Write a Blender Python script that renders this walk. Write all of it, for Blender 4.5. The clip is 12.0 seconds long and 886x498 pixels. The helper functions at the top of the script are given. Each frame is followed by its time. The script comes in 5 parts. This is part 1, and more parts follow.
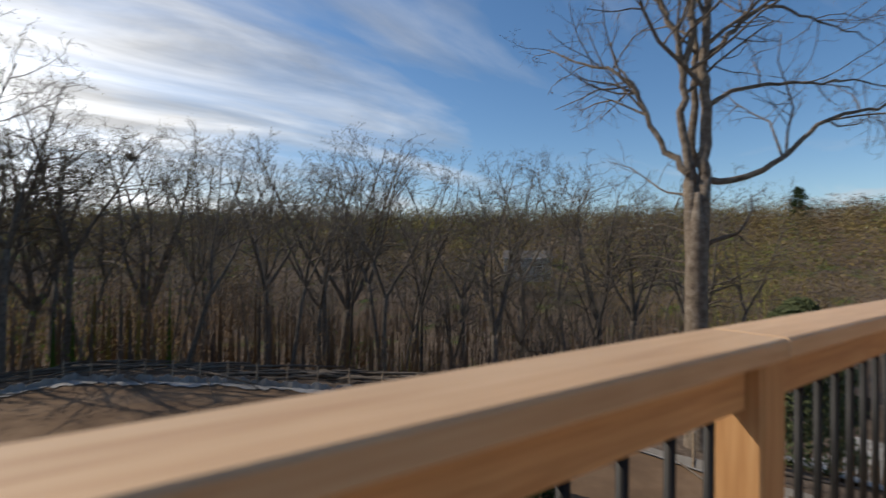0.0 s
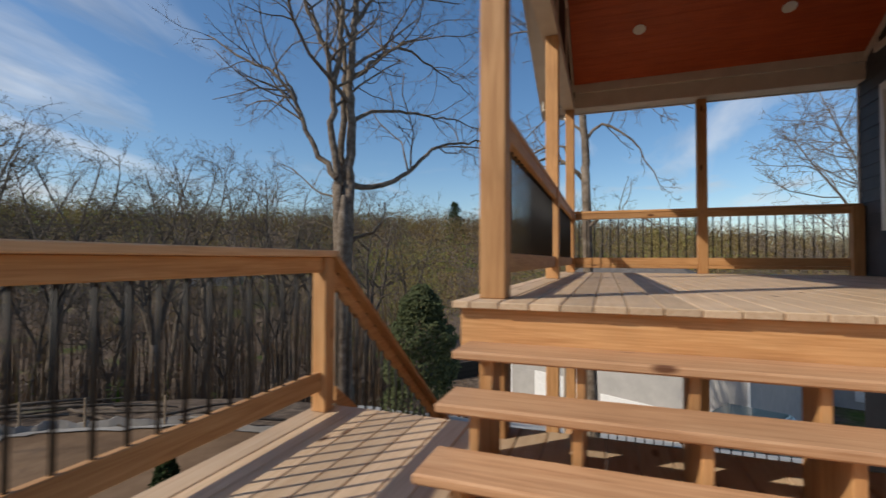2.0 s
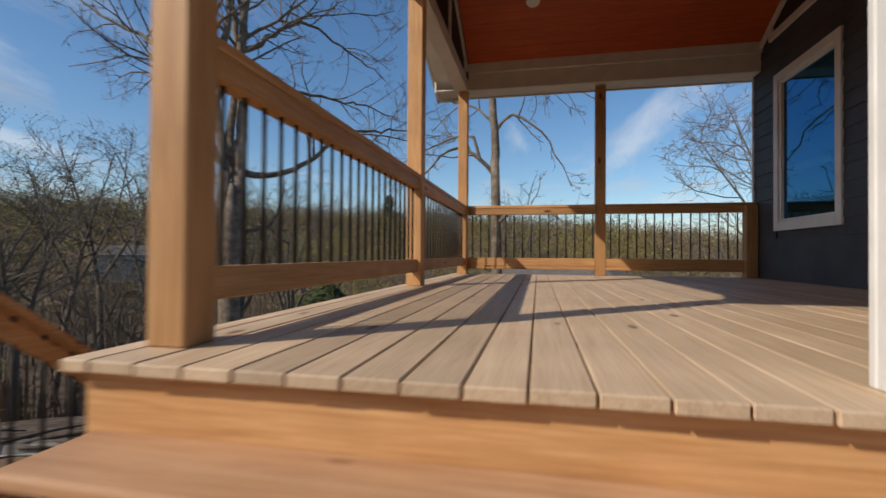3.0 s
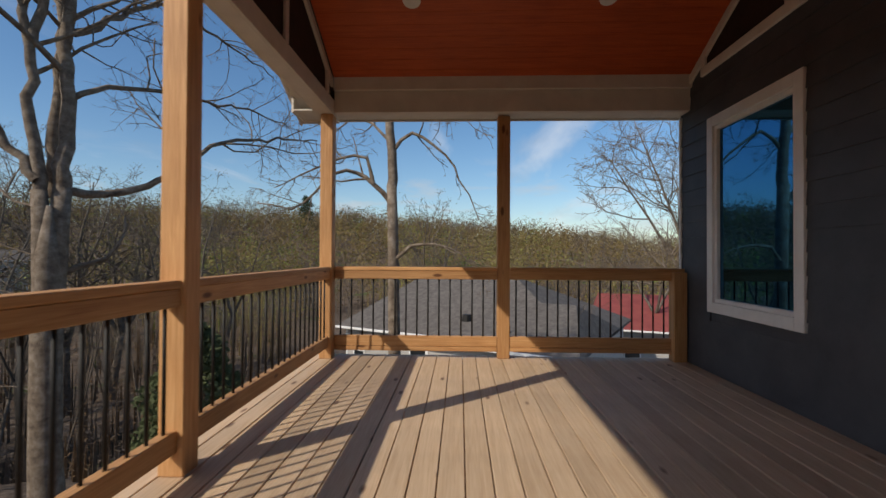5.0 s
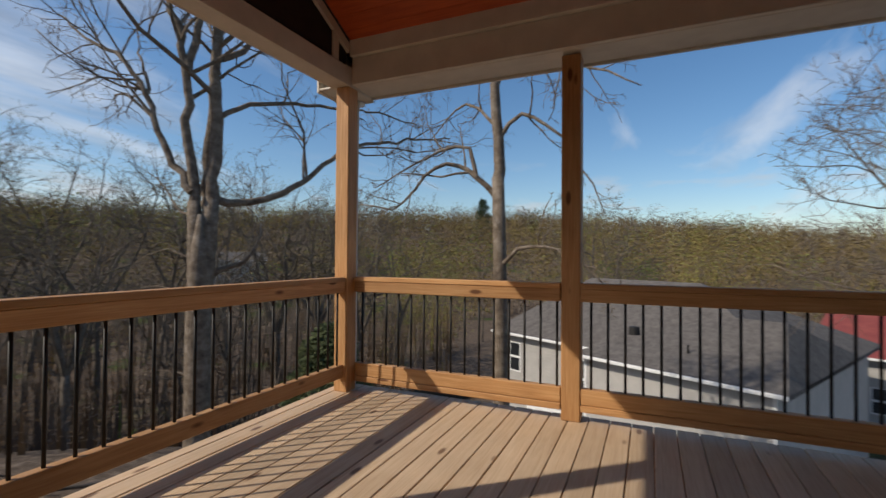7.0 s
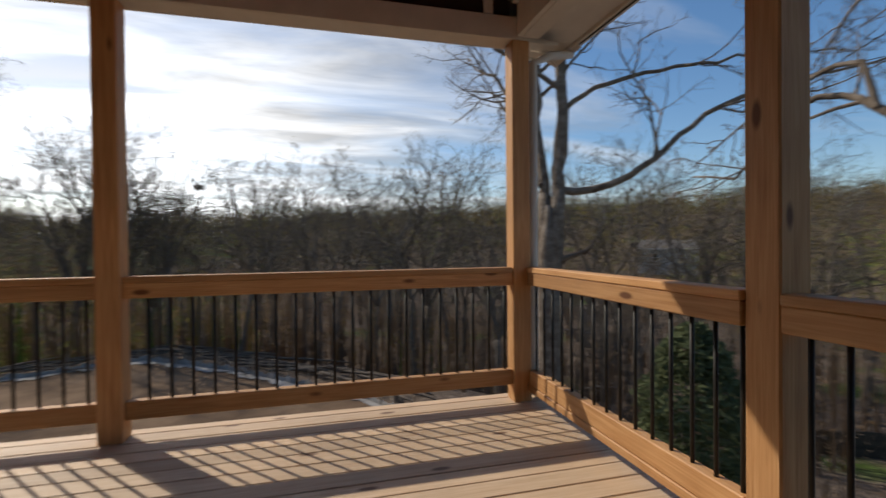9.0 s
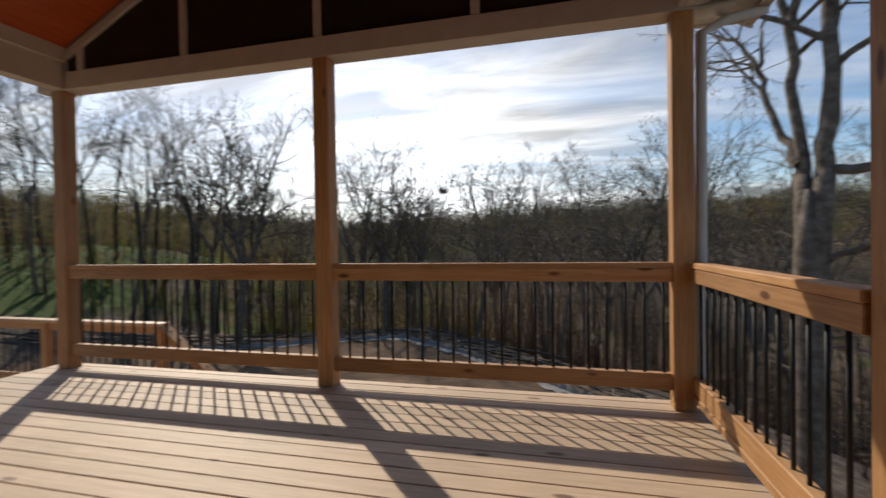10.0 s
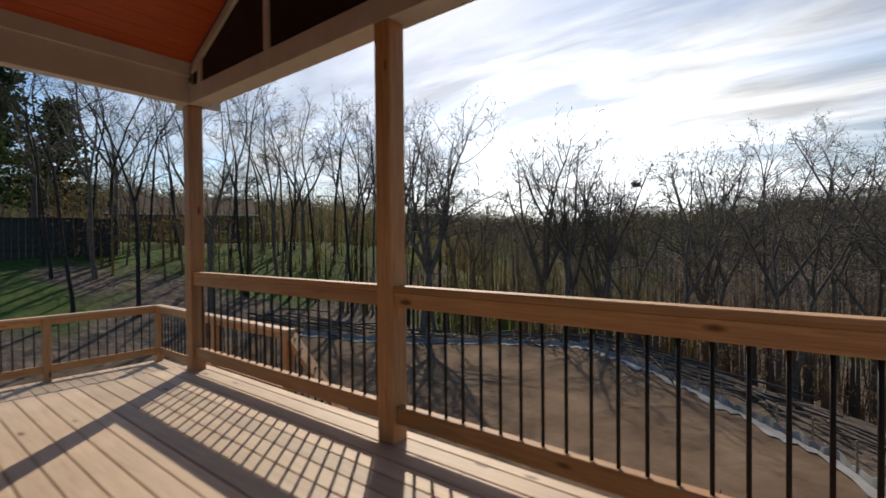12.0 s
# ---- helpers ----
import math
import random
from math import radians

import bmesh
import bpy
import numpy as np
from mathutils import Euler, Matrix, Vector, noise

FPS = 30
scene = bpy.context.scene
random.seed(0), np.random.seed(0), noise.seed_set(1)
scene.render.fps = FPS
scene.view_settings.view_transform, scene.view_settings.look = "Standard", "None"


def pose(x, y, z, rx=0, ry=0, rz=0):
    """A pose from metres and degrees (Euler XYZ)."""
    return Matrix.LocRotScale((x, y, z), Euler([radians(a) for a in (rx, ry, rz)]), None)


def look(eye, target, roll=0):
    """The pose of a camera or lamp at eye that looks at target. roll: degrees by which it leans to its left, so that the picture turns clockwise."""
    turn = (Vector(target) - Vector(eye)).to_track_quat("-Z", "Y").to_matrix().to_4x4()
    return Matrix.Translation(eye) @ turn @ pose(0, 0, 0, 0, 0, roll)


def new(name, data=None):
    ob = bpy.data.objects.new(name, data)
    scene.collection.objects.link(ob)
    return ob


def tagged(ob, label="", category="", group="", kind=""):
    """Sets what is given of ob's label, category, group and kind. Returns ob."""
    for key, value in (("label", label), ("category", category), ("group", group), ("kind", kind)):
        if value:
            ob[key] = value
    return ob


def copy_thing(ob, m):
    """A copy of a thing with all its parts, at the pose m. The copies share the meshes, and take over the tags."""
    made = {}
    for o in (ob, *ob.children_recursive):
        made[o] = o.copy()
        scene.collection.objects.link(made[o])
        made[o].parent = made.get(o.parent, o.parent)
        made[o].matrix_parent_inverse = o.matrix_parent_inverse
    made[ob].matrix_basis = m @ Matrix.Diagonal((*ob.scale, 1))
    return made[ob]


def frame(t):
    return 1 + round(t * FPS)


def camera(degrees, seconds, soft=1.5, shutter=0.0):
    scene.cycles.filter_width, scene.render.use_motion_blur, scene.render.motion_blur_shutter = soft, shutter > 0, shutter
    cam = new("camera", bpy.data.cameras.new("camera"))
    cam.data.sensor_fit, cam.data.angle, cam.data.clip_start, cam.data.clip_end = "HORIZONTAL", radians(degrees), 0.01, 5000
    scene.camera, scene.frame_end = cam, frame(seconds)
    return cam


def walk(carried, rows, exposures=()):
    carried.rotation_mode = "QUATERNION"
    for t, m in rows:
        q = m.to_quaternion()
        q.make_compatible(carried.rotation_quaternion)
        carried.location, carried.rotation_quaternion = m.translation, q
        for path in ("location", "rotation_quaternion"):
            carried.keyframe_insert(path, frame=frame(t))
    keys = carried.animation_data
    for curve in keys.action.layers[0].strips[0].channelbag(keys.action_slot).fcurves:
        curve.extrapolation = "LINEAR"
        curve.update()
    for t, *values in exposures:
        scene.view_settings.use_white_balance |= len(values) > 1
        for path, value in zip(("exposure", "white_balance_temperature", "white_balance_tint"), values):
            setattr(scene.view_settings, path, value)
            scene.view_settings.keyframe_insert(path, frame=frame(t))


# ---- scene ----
cam = camera(87.8, 12.0, shutter=0.45)
PATH = [
    (0, (-0.541, 1.023, 0.403), (0.598, 2.667, 0.428), 0.7),
    (0.3, (-0.575, 0.931, 0.328), (0.707, 2.466, 0.381), 0.1),
    (0.5, (-0.701, 0.828, 0.316), (0.697, 2.257, 0.342), 1.0),
    (1, (-0.702, 0.516, 0.25), (0.963, 1.624, 0.286), 0.4),
    (1.5, (-0.459, 0.151, 0.197), (1.344, 1.014, 0.245), 0.6),
    (2, (-0.133, -0.224, 0.206), (1.752, 0.444, 0.252), 0.2),
    (2.5, (0.35, -0.57, 0.257), (2.277, -0.034, 0.282), 0.2),
    (3, (1.035, -0.769, 0.291), (2.993, -0.364, 0.314), 0.4),
    (3.5, (1.676, -0.925, 0.415), (3.655, -0.634, 0.453), 0.4),
    (5.3, (2.948, -1.258, 1.219), (4.947, -1.191, 1.242), 0.3),
    (5.5, (3.109, -1.355, 1.228), (5.106, -1.244, 1.262), 0.3),
    (6, (3.562, -1.636, 1.288), (5.543, -1.36, 1.312), 0.2),
    (6.5, (3.988, -1.948, 1.246), (5.913, -1.407, 1.268), 0.3),
    (8.5, (5.9, -2.68, 1.205), (6.95, -0.978, 1.205), -0.1),
    (9, (6.414, -2.934, 1.2), (6.92, -0.999, 1.179), -0.6),
    (9.5, (6.785, -3.074, 1.177), (6.763, -1.074, 1.156), -0.7),
    (10, (7.055, -3.166, 1.173), (6.559, -1.228, 1.15), -0.9),
    (10.5, (7.23, -3.036, 1.187), (6.375, -1.229, 1.156), -1.0),
    (11, (7.297, -2.718, 1.214), (6.173, -1.064, 1.185), -1.0),
    (11.5, (7.285, -2.315, 1.249), (6.022, -0.764, 1.223), -0.8),
    (12, (7.288, -1.827, 1.29), (6.053, -0.255, 1.266), -0.5),
]
walk(cam, [(t, look(eye, target, roll)) for t, eye, target, roll in PATH])

# ---- light ----
SUN_ELEV, SUN_AZ = 38.3, 131.3            # degrees; azimuth counted from +x towards +y
sun_dir = Vector((math.cos(radians(SUN_AZ)) * math.cos(radians(SUN_ELEV)), math.sin(radians(SUN_AZ)) * math.cos(radians(SUN_ELEV)), math.sin(radians(SUN_ELEV))))
scene.view_settings.exposure = 0.0
world = bpy.data.worlds.new("world")
scene.world = world
world.use_nodes = True
wn, wl = world.node_tree.nodes, world.node_tree.links
bg = wn["Background"]
sky = wn.new("ShaderNodeTexSky")
sky.sky_type, sky.sun_disc = "NISHITA", False
sky.sun_elevation, sky.sun_rotation = radians(SUN_ELEV), radians(90 - SUN_AZ)
sky.altitude, sky.air_density, sky.dust_density, sky.ozone_density = 300, 1.0, 0.9, 1.6
bg.inputs[1].default_value = 0.126
# thin high cloud, drawn out along one wind direction
tc = wn.new("ShaderNodeTexCoord")
sep = wn.new("ShaderNodeSeparateXYZ")
wl.new(tc.outputs["Generated"], sep.inputs[0])


def wmath(op, a, b=None, clamp=False):
    n = wn.new("ShaderNodeMath")
    n.operation, n.use_clamp = op, clamp
    for i, v in enumerate((a, b)):
        if v is None:
            continue
        if isinstance(v, (int, float)):
            n.inputs[i].default_value = v
        else:
            wl.new(v, n.inputs[i])
    return n.outputs[0]


zc = wmath("MAXIMUM", sep.outputs[2], 0.02)
den = wmath("ADD", zc, 0.12)
cx, cy = wmath("DIVIDE", sep.outputs[0], den), wmath("DIVIDE", sep.outputs[1], den)
comb = wn.new("ShaderNodeCombineXYZ")
wl.new(cx, comb.inputs[0]), wl.new(cy, comb.inputs[1])
wmap = wn.new("ShaderNodeMapping")
wmap.inputs["Rotation"].default_value = (0, 0, radians(25))
wmap.inputs["Scale"].default_value = (0.45, 1.3, 1)
wl.new(comb.outputs[0], wmap.inputs[0])
wnoise = wn.new("ShaderNodeTexNoise")
wnoise.inputs["Scale"].default_value, wnoise.inputs["Detail"].default_value, wnoise.inputs["Roughness"].default_value, wnoise.inputs["Distortion"].default_value = 1.1, 8, 0.55, 0.5
wl.new(wmap.outputs[0], wnoise.inputs[0])
# the cloud thickens towards the sun's side of the sky
toward = wmath("ADD", wmath("MULTIPLY", sep.outputs[0], math.cos(radians(112))), wmath("MULTIPLY", sep.outputs[1], math.sin(radians(112))))
cover = wmath("ADD", wnoise.outputs[0], wmath("MAXIMUM", wmath("SUBTRACT", wmath("MULTIPLY", toward, 0.62), 0.335), -0.08))
streak = wn.new("ShaderNodeTexNoise")
streak.inputs["Scale"].default_value, streak.inputs["Detail"].default_value, streak.inputs["Roughness"].default_value, streak.inputs["Distortion"].default_value = 2.3, 7, 0.55, 0.4
wl.new(wmap.outputs[0], streak.inputs[0])
shade = wn.new("ShaderNodeMapRange")
for k_, v_ in (("From Min", 0.38), ("From Max", 0.62), ("To Min", 0.7), ("To Max", 1.45)):
    shade.inputs[k_].default_value = v_
wl.new(streak.outputs[0], shade.inputs[0])
wr = wn.new("ShaderNodeValToRGB")
wr.color_ramp.elements[0].position, wr.color_ramp.elements[1].position = 0.47, 0.86
wl.new(cover, wr.inputs[0])
cloud = wn.new("ShaderNodeMix")
cloud.data_type = "RGBA"
wl.new(wr.outputs[0], cloud.inputs["Factor"])
skysat = wn.new("ShaderNodeHueSaturation")
skysat.inputs["Saturation"].default_value = 1.22
wl.new(sky.outputs[0], skysat.inputs["Color"])
wl.new(skysat.outputs[0], cloud.inputs["A"])
cb = wmath("ADD", 4.5, wmath("MULTIPLY", wmath("POWER", wmath("MAXIMUM", toward, 0.0), 14.0), 11.0))
cbr = wn.new("ShaderNodeCombineXYZ")
cb = wmath("MULTIPLY", cb, shade.outputs[0])
for i, f in enumerate((1.0, 1.01, 1.03)):
    wl.new(wmath("MULTIPLY", cb, f), cbr.inputs[i])
wl.new(cbr.outputs[0], cloud.inputs["B"])
# small fair-weather clouds low over the hills
puff = wn.new("ShaderNodeTexNoise")
puff.inputs["Scale"].default_value, puff.inputs["Detail"].default_value = 7.0, 7
pmap = wn.new("ShaderNodeMapping")
pmap.inputs["Scale"].default_value = (1, 1, 3.6)
wl.new(tc.outputs["Generated"], pmap.inputs[0]), wl.new(pmap.outputs[0], puff.inputs[0])
band = wmath("SUBTRACT", 1.0, wmath("MULTIPLY", wmath("ABSOLUTE", wmath("SUBTRACT", sep.outputs[2], 0.1)), 9.0), True)
pf = wmath("MULTIPLY", wmath("MULTIPLY", wmath("SUBTRACT", puff.outputs[0], 0.56, True), 7.0, True), band)
pm = wn.new("ShaderNodeMix")
pm.data_type = "RGBA"
pm.inputs["B"].default_value = (4.6, 4.7, 4.9, 1)
wl.new(wmath("MULTIPLY", pf, 0.75), pm.inputs["Factor"])
wl.new(cloud.outputs["Result"], pm.inputs["A"])
wl.new(pm.outputs["Result"], bg.inputs[0])
sun = new("sun", bpy.data.lights.new("sun", "SUN"))
sun.data.energy, sun.data.angle, sun.data.color = 3.7, radians(0.6), (1.0, 0.915, 0.785)
sun.matrix_world = look(sun_dir * 50, (0, 0, 0))


# ---- materials ----
def material(name, build, rough=0.7, spec=0.4, metal=0.0):
    m = bpy.data.materials.new(name)
    m.use_nodes = True
    nt = m.node_tree
    p = nt.nodes["Principled BSDF"]
    p.inputs["Roughness"].default_value = rough
    p.inputs["Specular IOR Level"].default_value = spec
    p.inputs["Metallic"].default_value = metal
    build(nt, p)
    return m


def nd(nt, kind, inputs=None, **props):
    n = nt.nodes.new(kind)
    for k, v in props.items():
        setattr(n, k, v)
    for k, v in (inputs or {}).items():
        if isinstance(v, bpy.types.NodeSocket):
            nt.links.new(v, n.inputs[k])
        else:
            n.inputs[k].default_value = v
    return n


def ramp(nt, fac, stops):
    r = nt.nodes.new("ShaderNodeValToRGB")
    nt.links.new(fac, r.inputs[0])
    e = r.color_ramp.elements
    while len(e) < len(stops):
        e.new(0.5)
    for el, (pos, col) in zip(e, stops):
        el.position, el.color = pos, (*col, 1)
    return r.outputs[0]


def mixc(nt, fac, a, b, blend="MIX"):
    m = nt.nodes.new("ShaderNodeMix")
    m.data_type, m.blend_type = "RGBA", blend
    for key, v in (("Factor", fac), ("A", a), ("B", b)):
        if isinstance(v, bpy.types.NodeSocket):
            nt.links.new(v, m.inputs[key])
        elif key == "Factor":
            m.inputs[key].default_value = v
        else:
            m.inputs[key].default_value = (*v, 1)
    return m.outputs["Result"]


def bump(nt, p, height, strength=0.3, dist=0.01):
    b = nd(nt, "ShaderNodeBump", {"Height": height, "Strength": strength, "Distance": dist})
    nt.links.new(b.outputs[0], p.inputs["Normal"])


def wood(name, axis, dark, mid, light, rough=0.62, knots=True):
    """Sawn softwood with grain along one axis of the object, knots and a tone that differs from board to board."""
    def build(nt, p):
        co = nd(nt, "ShaderNodeTexCoord").outputs["Object"]
        info = nd(nt, "ShaderNodeObjectInfo")
        off = nd(nt, "ShaderNodeVectorMath", {0: co, 1: (0, 0, 0)}, operation="ADD")
        rv = nd(nt, "ShaderNodeMath", {0: info.outputs["Random"], 1: 37.0}, operation="MULTIPLY")
        nt.links.new(rv.outputs[0], off.inputs[1])
        s = [9.0, 9.0, 9.0]
        s[axis] = 0.55
        mp = nd(nt, "ShaderNodeMapping", {0: off.outputs[0], "Scale": s})
        grain = nd(nt, "ShaderNodeTexNoise", {0: mp.outputs[0], "Scale": 3.2, "Detail": 6, "Roughness": 0.6, "Distortion": 0.9})
        s2 = [60.0, 60.0, 60.0]
        s2[axis] = 2.0
        mp2 = nd(nt, "ShaderNodeMapping", {0: off.outputs[0], "Scale": s2})
        fine = nd(nt, "ShaderNodeTexNoise", {0: mp2.outputs[0], "Scale": 2.0, "Detail": 3})
        col = ramp(nt, grain.outputs[0], [(0.3, dark), (0.5, mid), (0.72, light)])
        col = mixc(nt, 0.35, col, ramp(nt, fine.outputs[0], [(0.3, dark), (0.65, light)]))
        if knots:
            sk = [9.0, 9.0, 9.0]
            sk[axis] = 3.2
            mk = nd(nt, "ShaderNodeMapping", {0: off.outputs[0], "Scale": sk})
            vo = nd(nt, "ShaderNodeTexVoronoi", {0: mk.outputs[0], "Scale": 0.62})
            kn = ramp(nt, vo.outputs["Distance"], [(0.07, (1, 1, 1)), (0.13, (0, 0, 0))])
            col = mixc(nt, kn, col, (dark[0] * 0.4, dark[1] * 0.33, dark[2] * 0.3))
        tone = nd(nt, "ShaderNodeMapRange", {0: info.outputs["Random"], "To Min": 0.8, "To Max": 1.15})
        stain = nd(nt, "ShaderNodeTexNoise", {0: co, "Scale": 1.7, "Detail": 4})
        st = nd(nt, "ShaderNodeMapRange", {0: stain.outputs[0], "From Min": 0.3, "From Max": 0.7, "To Min": 0.87, "To Max": 1.08})
        tt = nd(nt, "ShaderNodeMath", {0: tone.outputs[0], 1: st.outputs[0]}, operation="MULTIPLY")
        hsv = nd(nt, "ShaderNodeHueSaturation", {"Color": col, "Value": tt.outputs[0]})
        nt.links.new(hsv.outputs[0], p.inputs["Base Color"])
        bump(nt, p, fine.outputs[0], 0.25, 0.002)
    return material(name, build, rough, 0.45)


def noisy(name, a, b, scale=3.0, rough=0.8, spec=0.3, bumps=0.2, detail=5, c=None, coords="Object", dist=0.01):
    """Two or three colours mixed by noise, with relief."""
    def build(nt, p):
        co = nd(nt, "ShaderNodeTexCoord").outputs[coords]
        n = nd(nt, "ShaderNodeTexNoise", {0: co, "Scale": scale, "Detail": detail, "Roughness": 0.62})
        stops = [(0.33, a), (0.66, b)] if c is None else [(0.3, a), (0.5, b), (0.7, c)]
        nt.links.new(ramp(nt, n.outputs[0], stops), p.inputs["Base Color"])
        n2 = nd(nt, "ShaderNodeTexNoise", {0: co, "Scale": scale * 9, "Detail": 3})
        bump(nt, p, n2.outputs[0], bumps, dist)
    return material(name, build, rough, spec)


CAPW = ((0.45, 0.25, 0.12), (0.58, 0.36, 0.19), (0.66, 0.45, 0.265))
cap_wood = wood("cap_wood", 0, *CAPW, rough=0.5)
PINE = ((0.37, 0.165, 0.055), (0.52, 0.265, 0.102), (0.63, 0.365, 0.165))
TREAD = ((0.4, 0.19, 0.085), (0.57, 0.31, 0.155), (0.66, 0.4, 0.225))
tread_wood = wood("tread_wood", 1, *TREAD, rough=0.7)
pine_x, pine_y, pine_z = (wood("pine_" + "xyz"[i], i, *PINE) for i in range(3))
DECK = ((0.44, 0.295, 0.178), (0.54, 0.382, 0.245), (0.61, 0.457, 0.31))
deck_x, deck_y = (wood("decking_" + "xy"[i], i, *DECK, rough=0.6) for i in (0, 1))
cedar = wood("stained_ceiling", 1, (0.3, 0.045, 0.01), (0.42, 0.07, 0.014), (0.5, 0.095, 0.02), 0.45, knots=False)
white_paint = noisy("white_paint", (0.68, 0.66, 0.63), (0.76, 0.74, 0.71), 5, 0.5, 0.4, 0.08)
beam_paint = noisy("cream_paint", (0.6, 0.54, 0.47), (0.68, 0.62, 0.54), 4, 0.6, 0.3, 0.08)
siding_paint = noisy("grey_siding_paint", (0.052, 0.054, 0.062), (0.075, 0.077, 0.086), 2.5, 0.6, 0.35, 0.15)
soot_panel = noisy("dark_screen", (0.02, 0.014, 0.012), (0.035, 0.022, 0.018), 6, 0.7, 0.3, 0.1)
black_metal = noisy("black_metal", (0.012, 0.011, 0.01), (0.02, 0.017, 0.015), 20, 0.55, 0.3, 0.05)
bark_pale = noisy("pale_bark", (0.10, 0.075, 0.055), (0.2, 0.155, 0.115), 6, 0.9, 0.2, 0.8, c=(0.3, 0.25, 0.2), dist=0.03)
# bark darkened: the shade of the backlit western trunks is in its colour
bark_backlit = noisy("backlit_bark", (0.026, 0.021, 0.017), (0.06, 0.048, 0.038), 5, 0.9, 0.2, 0.8, dist=0.03)
bark = noisy("bark", (0.095, 0.076, 0.06), (0.19, 0.155, 0.122), 5, 0.9, 0.2, 0.8, dist=0.03)
dirt = noisy("straw_covered_soil", (0.09, 0.056, 0.035), (0.15, 0.096, 0.058), 0.45, 0.95, 0.1, 0.6, 8, c=(0.22, 0.145, 0.09), dist=0.03)


def glass_build(nt, p):
    p.inputs["Base Color"].default_value = (0.008, 0.012, 0.014, 1)
    p.inputs["IOR"].default_value = 2.3
    p.inputs["Specular Tint"].default_value = (0.12, 0.5, 0.95, 1)


glass = material("window_glass", glass_build, 0.02, 1.0)


def dark_glass_build(nt, p):
    p.inputs["Base Color"].default_value = (0.02, 0.022, 0.024, 1)


dark_glass = material("dark_glass", dark_glass_build, 0.1, 0.5)



def clear_build(nt, p):
    p.inputs["Base Color"].default_value = (0.9, 0.93, 0.93, 1)
    p.inputs["Transmission Weight"].default_value = 1.0


clear_glass = material("clear_glass", clear_build, 0.03, 0.5)

# ---- mesh helpers ----
def part(name, bm, mat, parent=None, label="", at=(0, 0, 0)):
    me = bpy.data.meshes.new(name)
    bm.to_mesh(me)
    bm.free()
    me.materials.append(mat)
    ob = new(name, me)
    ob.location = at
    ob.parent = parent
    if label:
        ob["label"] = label
    return ob


def block(bm, x0, x1, y0, y1, z0, z1, bevel=0.0):
    r = bmesh.ops.create_cube(bm, size=1.0, matrix=Matrix.Translation(((x0 + x1) / 2, (y0 + y1) / 2, (z0 + z1) / 2)) @ Matrix.Diagonal((abs(x1 - x0), abs(y1 - y0), abs(z1 - z0), 1)))
    if bevel:
        es = list({e for v in r["verts"] for e in v.link_edges})
        bmesh.ops.bevel(bm, geom=es, offset=bevel, segments=1, affect="EDGES")
    return bm


def board(name, x0, x1, y0, y1, z0, z1, mat, parent=None, bevel=0.004, label=""):
    """One sawn board with eased edges; its origin is its middle, less that of its parent."""
    c = Vector(((x0 + x1) / 2, (y0 + y1) / 2, (z0 + z1) / 2))
    hx, hy, hz = abs(x1 - x0) / 2, abs(y1 - y0) / 2, abs(z1 - z0) / 2
    bm = block(bmesh.new(), -hx, hx, -hy, hy, -hz, hz, min(bevel, hx * 0.4, hy * 0.4, hz * 0.4))
    at = c - (parent.location if parent else Vector((0, 0, 0)))
    return part(name, bm, mat, parent, label, at)


def smooth(ob):
    for f in ob.data.polygons:
        f.use_smooth = True
    return ob


def empty(name, at, label, category="", group="", kind=""):
    ob = new(name)
    ob.location = at
    ob.empty_display_size = 0.1
    return tagged(ob, label, category, group, kind)


# ---- ground ----
def lerp(a, b, t):
    return a + (b - a) * max(0.0, min(1.0, t))


def ss(a, b, x):
    t = max(0.0, min(1.0, (x - a) / (b - a)))
    return t * t * (3 - 2 * t)


GRADE = ((-30, 2), (-16, 8.5), (-10, 15.3), (-6.3, 20.3), (-2, 22.4), (2.5, 19.0), (5.7, 15.8), (8.4, 13.8), (12, 11), (20, 8))
FENCE = GRADE[:7] + ((8.0, 13.3), (9.3, 10.3), (10.2, 4), (11.2, -4), (20, -8))
HILL = ((-180, 2), (-60, 1.5), (-25, 1.0), (-10, 3.0), (15, 4.9), (35, 5.0), (60, 4.6), (85, 4.0), (100, 3.3), (115, 2.4), (128, 3.5), (145, 5.2), (170, 5.6), (180, 5.5))


def fence_y(x):
    """The line of the silt fence round the graded yard, y for x."""
    return float(np.interp(x, [q[0] for q in FENCE], [q[1] for q in FENCE]))


def ground_z(x, y):
    z = -4.25 - 0.006 * max(0.0, y)
    z = lerp(z, -9.5, ss(9, 30, x))                                  # falls towards the neighbour's house
    beyond = y - float(np.interp(x, [q[0] for q in GRADE], [q[1] for q in GRADE]))
    z -= 5.0 * ss(1, 24, beyond) * (1 - ss(12, 36, x) * 0.7) * ss(-30, -4, x)          # ravine behind the fence
    z += 5.9 * ss(-5, -34, x) * ss(60, 30, y)
    r = math.hypot(x - 3, y)
    ang = math.degrees(math.atan2(y, x - 3))
    top = 200 * math.tan(radians(float(np.interp(ang, [q[0] for q in HILL], [q[1] for q in HILL])))) - 6
    z = lerp(z, top, ss(70, 200, r)) + 6 * ss(200, 400, r)
    z += noise.noise(Vector((x * 0.05, y * 0.05, 0))) * ss(30, 90, r) * 2.5
    z += 0.05 * noise.noise(Vector((x * 0.5, y * 0.5, 3)))
    return z


def axis_steps():
    out, v, d = [0.0], 0.0, 1.2
    while v < 900:
        v += d
        out.append(v)
        if v > 45:
            d *= 1.12
    return [-a for a in out[:0:-1]] + out


